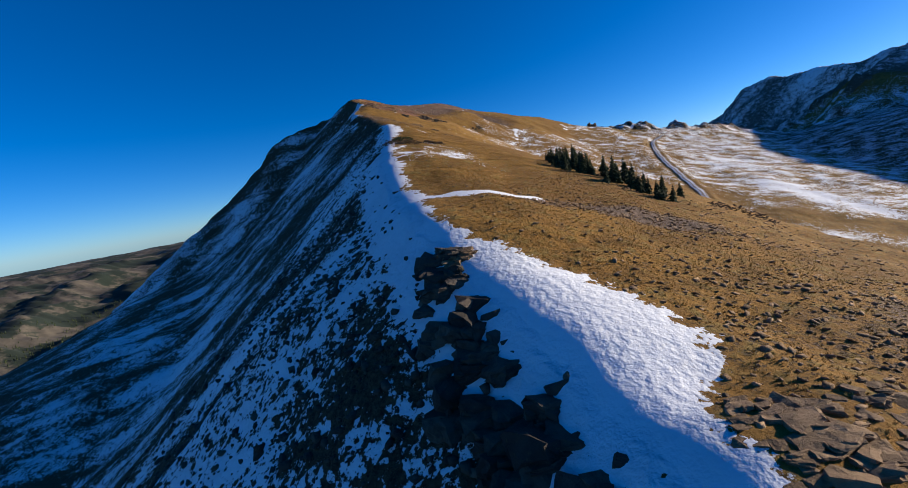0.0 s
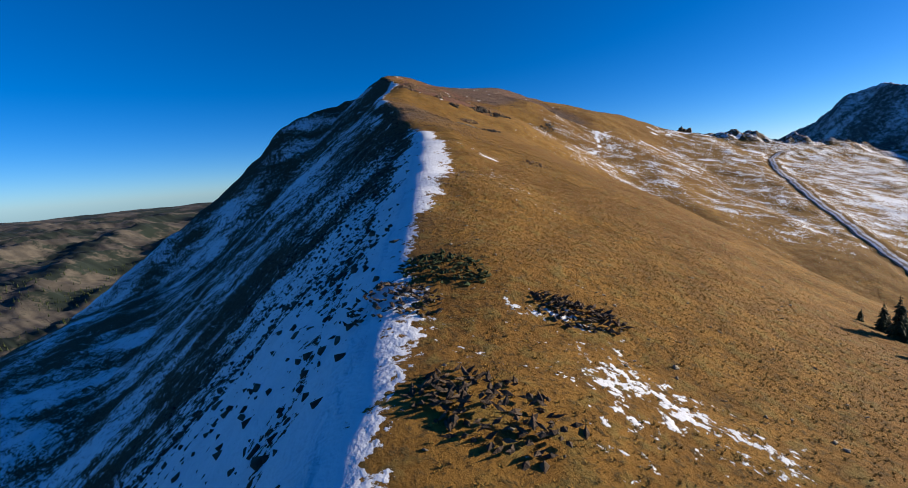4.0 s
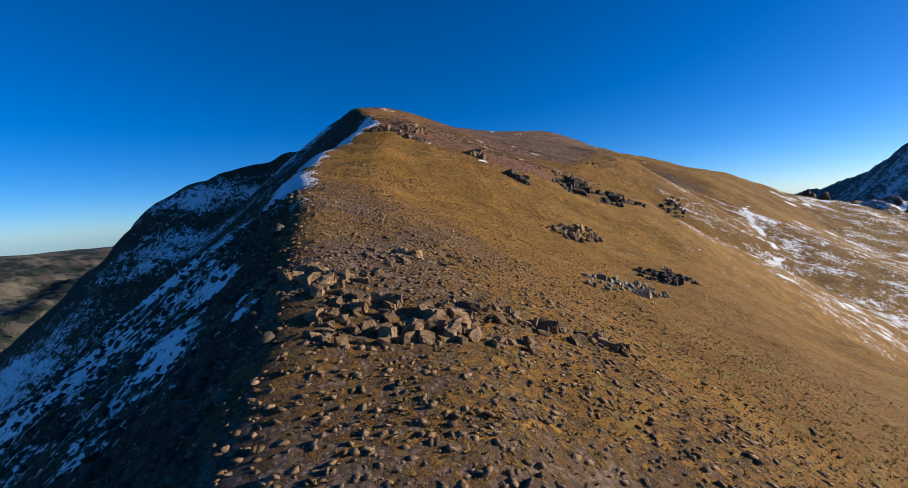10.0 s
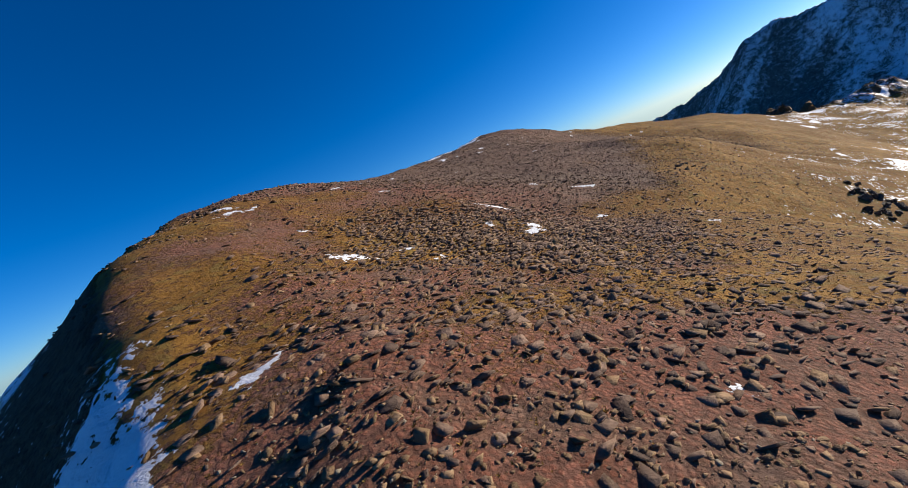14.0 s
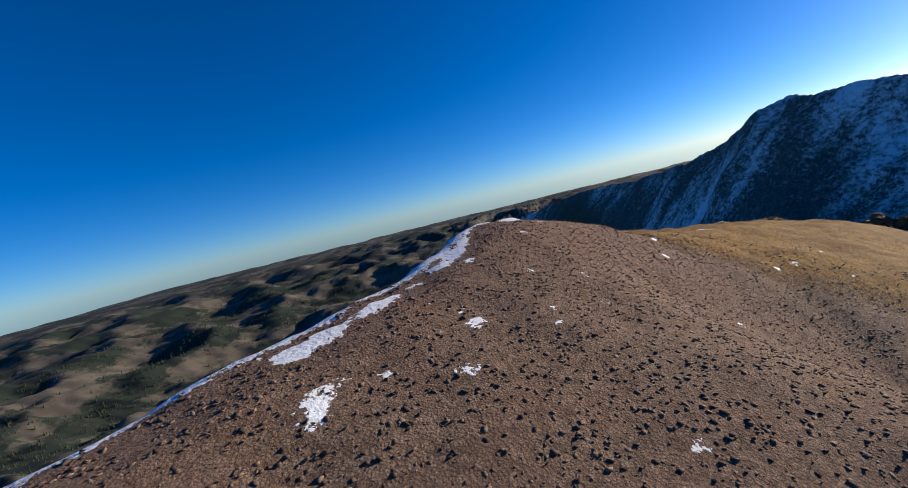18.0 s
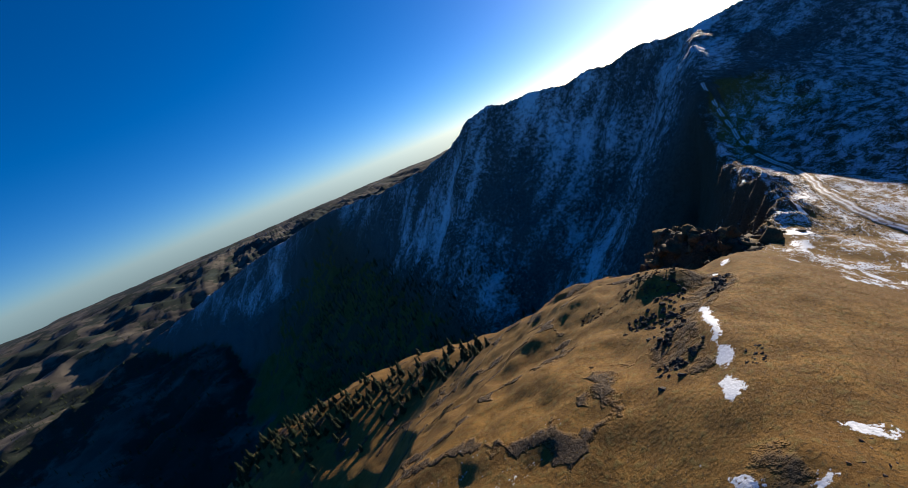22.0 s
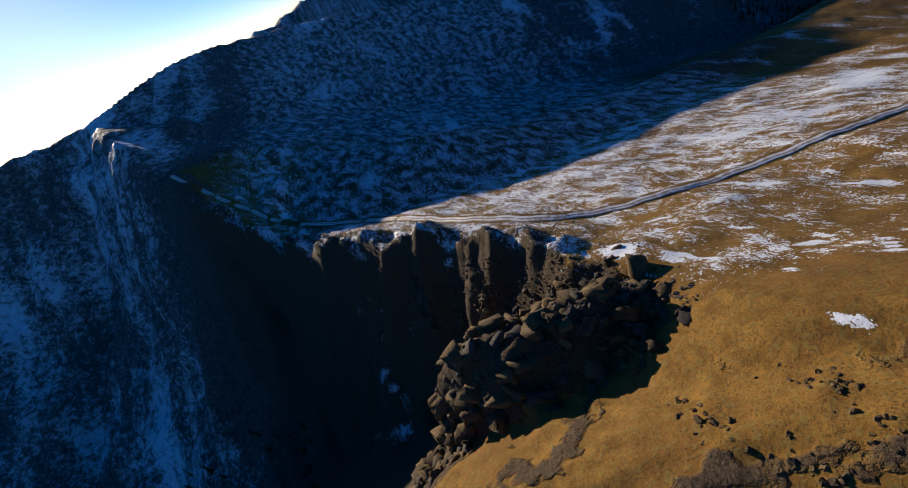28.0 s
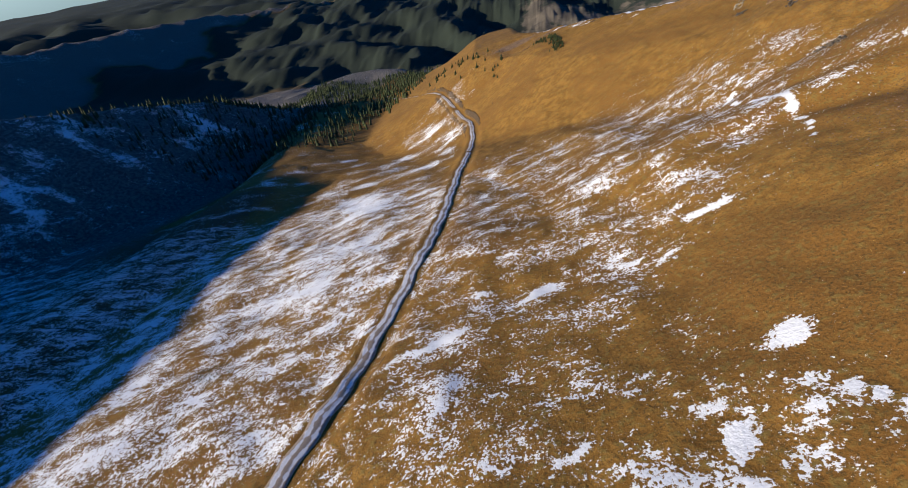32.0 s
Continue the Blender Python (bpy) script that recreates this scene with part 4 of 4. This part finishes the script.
scatter("crag_blocks", "rough brown blocks heaped over the crag below the pass", (44, 100, 474, 545), np.clip(RIB * (0.7 + 0.5 * PATCH), 0, 1), 230, (1.6, 6.5), 0.3, OCHRE_ROCK, 22, (0.35, 0.7), shapes=CHUNKY, sink=0.55, category="rocks", tip=0.5)
scatter("crag_blocks", "dark broken blocks heaped over the crag below the pass", (44, 100, 474, 545), np.clip(RIB * (0.7 - 0.5 * PATCH), 0, 1), 110, (1.6, 5.0), 0.3, DARK_ROCK, 23, (0.35, 0.7), shapes=CHUNKY, sink=0.55, category="rocks", tip=0.5)
scatter("crest_rubble", "pale broken rock spread over the grass of the crest", (-42, -12, 262, 284), np.clip(blot(XX, YY, -27, 272, 11, 5, 15), 0, 1) * quiet, 900, (0.06, 0.40), 0.3, SLATE, 21, (0.12, 0.28), tip=0.25)


# ---- trees and shrubs ----
def needle_material():
    m, t, b = nodes("spruce_needles", 0.8)
    geo, info = t.nodes.new("ShaderNodeNewGeometry"), t.nodes.new("ShaderNodeObjectInfo")
    tone = math_(t, "FRACT", math_(t, "ADD", geo.outputs["Random Per Island"], info.outputs["Random"]))
    t.links.new(mix(t, tone, (0.016, 0.026, 0.010), (0.060, 0.075, 0.026)), b.inputs["Base Color"])
    return m


NEEDLES = needle_material()
BARK = stone_material("bark", (0.05, 0.036, 0.026), (0.11, 0.08, 0.058), (0.10, 0.09, 0.07))
TWIGS = stone_material("bare_twigs", (0.06, 0.042, 0.03), (0.14, 0.095, 0.06), (0.11, 0.09, 0.05))


def spray(rng, p, way, long, wide, droop):
    """A drooping spray of needles: six corners, six triangles."""
    side = Vector((-way.y, way.x, 0))
    tip = p + way * long + Vector((0, 0, -droop))
    mid = p + way * long * 0.45 + Vector((0, 0, -droop * 0.25))
    v = [p, mid + side * wide, mid - side * wide, tip, mid + Vector((0, 0, wide * 0.8)), mid - Vector((0, 0, wide * 0.6))]
    return v, [(0, 1, 4), (0, 4, 2), (1, 3, 4), (4, 3, 2), (0, 5, 1), (0, 2, 5), (1, 5, 3), (5, 2, 3)]


def conifer(seed, tall):
    rng = random.Random(seed)
    tree = new("spruce_tree")
    tree.empty_display_size = 0.3
    rings, sides, verts, faces = 6, 7, [], []
    for n in range(rings):
        s_ = n / (rings - 1)
        for k in range(sides):
            a = 2 * math.pi * k / sides
            r = 0.035 * tall * (1 - 0.9 * s_)
            verts.append((r * math.cos(a) + 0.03 * math.sin(3 * s_), r * math.sin(a), -0.3 + (tall * 0.97 + 0.3) * s_))
    for n in range(rings - 1):
        for k in range(sides):
            faces.append((n * sides + k, n * sides + (k + 1) % sides, (n + 1) * sides + (k + 1) % sides, (n + 1) * sides + k))
    part("trunk", mesh_of("trunk", verts, faces, BARK, True), tree)
    verts, faces = [], []
    z = 0.08 * tall
    lean = rng.uniform(0, 6.28)
    while z < tall * 0.98:
        s_ = z / tall
        reach = (0.31 * tall * (1 - s_) ** 0.85 + 0.05) * rng.uniform(0.75, 1.15)
        count = max(4, int(11 * (1 - s_) + 4))
        start = rng.uniform(0, 6.28)
        for k in range(count):
            a = start + 2 * math.pi * k / count + rng.uniform(-0.25, 0.25)
            if rng.random() < 0.12:
                continue
            lop = 1 + 0.22 * math.cos(a - lean)
            long = reach * rng.uniform(0.7, 1.15) * lop
            v, f = spray(rng, Vector((0, 0, z + rng.uniform(-0.04, 0.04) * tall)), Vector((math.cos(a), math.sin(a), 0)), long, long * rng.uniform(0.22, 0.34), long * rng.uniform(0.15, 0.4))
            faces += [tuple(i + len(verts) for i in g) for g in f]
            verts += v
        z += tall * 0.052 * (1.15 - 0.6 * s_)
    part("crown", mesh_of("crown", verts, faces, NEEDLES), tree)
    return tree


rng = random.Random(5)
models = [conifer(40 + n, tall) for n, tall in enumerate((4.2, 5.4, 6.2, 3.4, 5.0))]
used = set()
row = curve([(59.5, 192, 0), (60, 183, 0), (60.5, 174, 0), (61.5, 166, 0), (64, 158, 0), (69, 151, 0), (76, 145, 0)], 8)
for n in range(110):
    s_ = (n / 109) ** 1.1
    p = row[int(s_ * (len(row) - 1))]
    off = abs(rng.gauss(0, 3.4))
    x, y = p[0] + off * 0.9 + rng.uniform(-0.6, 0.6), p[1] + off * 0.35 + rng.uniform(-1, 1)
    k = rng.randrange(5)
    grow = rng.uniform(0.32, 0.68) * (0.85 if s_ < 0.1 else 1)
    m = pose(x, y, land(x, y) - 0.1, rng.gauss(0, 2), rng.gauss(0, 2), rng.uniform(0, 360))
    if k in used:
        tree = copy_thing(models[k], m)
    else:
        tree = models[k]
        tree.matrix_basis = m
        used.add(k)
    tree.scale = (grow, grow, grow)
    tagged(tree, "dark green stunted spruce in a row below the ridge", "tree", "row of spruces under the ridge")


# scattered spruces on the grassy flank under the summit, and along the track down the valley
for n in range(235):
    if n < 190:
        s_ = rng.random()
        x, y = 18 - 130 * s_ + rng.gauss(0, 5), float(np.interp(-18 + 130 * s_, (-20, 0, 30, 65, 112), (592, 620, 642, 660, 690))) + rng.gauss(-14, 13)
        lab, grp = "dark spruce standing on the grassy flank under the summit", "spruces on the north flank"
    else:
        s_ = rng.random()
        x, y = 104 + 85 * s_ + rng.gauss(0, 6), 152 - 150 * s_ + rng.gauss(0, 9)
        lab, grp = "dark green spruce in a clump beside the valley track", "spruces beside the track"
    grow = rng.uniform(0.8, 1.6) if n < 190 else rng.uniform(0.5, 1.0)
    tree = copy_thing(models[rng.randrange(5)], pose(x, y, land(x, y) - 0.1, rng.gauss(0, 2), rng.gauss(0, 2), rng.uniform(0, 360)))
    tree.scale = (grow, grow, grow)
    tagged(tree, lab, "tree", grp)


def shrub(x, y, wide, high, material, label, seed):
    rng = random.Random(seed)
    top = thing("shrub", x, y, label, "shrub", "low shrubs on the ridge")
    base = Vector(top.location)
    verts, faces = [], []
    for n in range(150):
        a, q = rng.uniform(0, 6.28), math.sqrt(rng.random())
        px, py = wide * q * math.cos(a), wide * 0.55 * q * math.sin(a)
        pz = land(x + px, y + py) - base.z + high * (1 - q * q) * rng.uniform(0.2, 1.0)
        b_ = rng.uniform(0, 6.28)
        v, f = spray(rng, Vector((px, py, pz)), Vector((math.cos(b_), math.sin(b_), 0)), rng.uniform(0.25, 0.55), rng.uniform(0.07, 0.14), rng.uniform(-0.25, 0.12))
        faces += [tuple(i + len(verts) for i in g) for g in f]
        verts += v
    part("foliage", mesh_of("foliage", verts, faces, material), top)


for n, (x, y, w, h, mat, lab) in enumerate((
    (34.5, 168.6, 2.4, 0.7, NEEDLES, "low green juniper mat beside the snow"), (33.0, 165.5, 2.8, 0.6, TWIGS, "bare brown willow thicket at the crest"), (39.8, 160.5, 2.6, 0.6, TWIGS, "bare brown willow thicket in old snow"),
    (40.9, 168.5, 2.0, 0.5, TWIGS, "bare brown willow thicket in old snow"), (37.0, 152.0, 1.6, 0.5, TWIGS, "bare brown willow thicket at the crest"), (64.5, 172.0, 3.0, 0.8, TWIGS, "bare brown thicket between the spruces"),
    (72.0, 155.5, 3.4, 0.9, TWIGS, "bare brown thicket between the spruces"), (84.0, 150.0, 3.4, 0.9, TWIGS, "bare brown thicket between the spruces"), (148.0, 425.0, 6.0, 1.2, NEEDLES, "low dark willow clump in the snowy valley"),
    (158.0, 405.0, 7.0, 1.2, TWIGS, "low dark willow clump in the snowy valley"), (174.0, 368.0, 6.0, 1.3, NEEDLES, "low dark willow clump in the snowy valley"), (103.0, 205.0, 6.0, 1.0, TWIGS, "bare brown thicket above the track"))):
    shrub(x, y, w, h, mat, lab, 300 + n)


# far woods
def far_tree(seed):
    rng = random.Random(seed)
    verts, tris = [], []
    for k, (z0, z1, r) in enumerate(((0.05, 0.5, 0.20), (0.32, 0.78, 0.145), (0.6, 1.0, 0.085))):
        base = len(verts)
        off = rng.uniform(0, 1)
        for j in range(6):
            a = 2 * math.pi * (j + off) / 6
            q = r * rng.uniform(0.75, 1.2)
            verts.append((q * math.cos(a), q * math.sin(a), z0 - 0.5 + rng.uniform(-0.04, 0.04)))
        verts.append((0, 0, z1 - 0.5))
        tris += [(base + j, base + (j + 1) % 6, base + 6) for j in range(6)]
    return np.array(verts), np.array(tris)


FAR_TREES = [far_tree(n) for n in range(6)]


def woods(name, label, box_, wanted, count, size, seed):
    return scatter(name, label, box_, wanted, count, size, 0.0, NEEDLES, seed, (0.99, 1.01), FAR_TREES, 0.06, "forest", 0.03)


patchy = np.clip(0.5 + 0.9 * rough(XX, YY, 90, 3, 95), 0, 1)
woods("valley_woods", "dark spruce wood on the valley floor below the pass", (225, 660, -520, 130), np.clip(patchy + 0.3, 0, 1) * (1 - step(25, 60, ZZ)) * step(225, 300, XX + 0.3 * (60 - YY)), 4200, (6, 13), 61)
woods("gully_woods", "spruces on the dark slope under the cliff", (-120, 240, 640, 1500), patchy * (1 - step(-110, -60, ZZ)) * (1 - step(200, 260, XX)), 2600, (6, 12), 62)
woods("lowland_woods", "far spruce woods on rolling hills", (-1900, -250, -300, 2600), np.clip(FOREST * 1.2 - 0.2, 0, 1), 6000, (8, 16), 63)


# ---- grass ----
def tuft_shape(seed):
    rng = random.Random(seed)
    verts, tris = [], []
    for k in range(7):
        a = 2 * math.pi * (k + rng.uniform(-0.3, 0.3)) / 7
        c, s_ = math.cos(a), math.sin(a)
        base = len(verts)
        verts += [(-s_ * 0.10, c * 0.10, -0.5), (s_ * 0.10, -c * 0.10, -0.5), (c * rng.uniform(0.3, 0.55), s_ * rng.uniform(0.3, 0.55), rng.uniform(0.1, 0.5))]
        tris.append((base, base + 1, base + 2))
    return np.array(verts), np.array(tris)


def straw_material():
    m, t, b = nodes("dry_grass_blades", 0.9)
    geo = t.nodes.new("ShaderNodeNewGeometry")
    t.links.new(mix(t, geo.outputs["Random Per Island"], (0.24, 0.13, 0.025), (0.42, 0.26, 0.06)), b.inputs["Base Color"])
    return m


STRAW = straw_material()
grassy = np.clip(1.1 - 1.3 * SCREE, 0, 1) * np.clip(1 - 1.6 * SNOW, 0, 1) * step(0.5, 3.0, -DC) * (1 - step(14, 34, -DC))
TUFTS = [tuft_shape(n) for n in range(8)]
scatter("ridge_grass", "golden dry tussock grass along the ridge", (-50, 110, 92, 335), grassy, 55000, (0.10, 0.30), 0.1, STRAW, 71, (0.3, 0.5), TUFTS, 0.1, "grass", 0.12)
scatter("ridge_tussocks", "clumped golden tussocks with shaded gaps between them", (-50, 110, 92, 335), grassy, 60000, (0.12, 0.30), 0.1, STRAW, 73, (0.22, 0.34), TUFTS, 0.12, "grass", 0.12)
scatter("spur_grass", "golden dry tussock grass on the spur", (-40, 80, 430, 490), np.clip(1 - 1.6 * SNOW, 0, 1), 14000, (0.12, 0.36), 0.1, STRAW, 72, (0.3, 0.5), TUFTS, 0.1, "grass", 0.12)
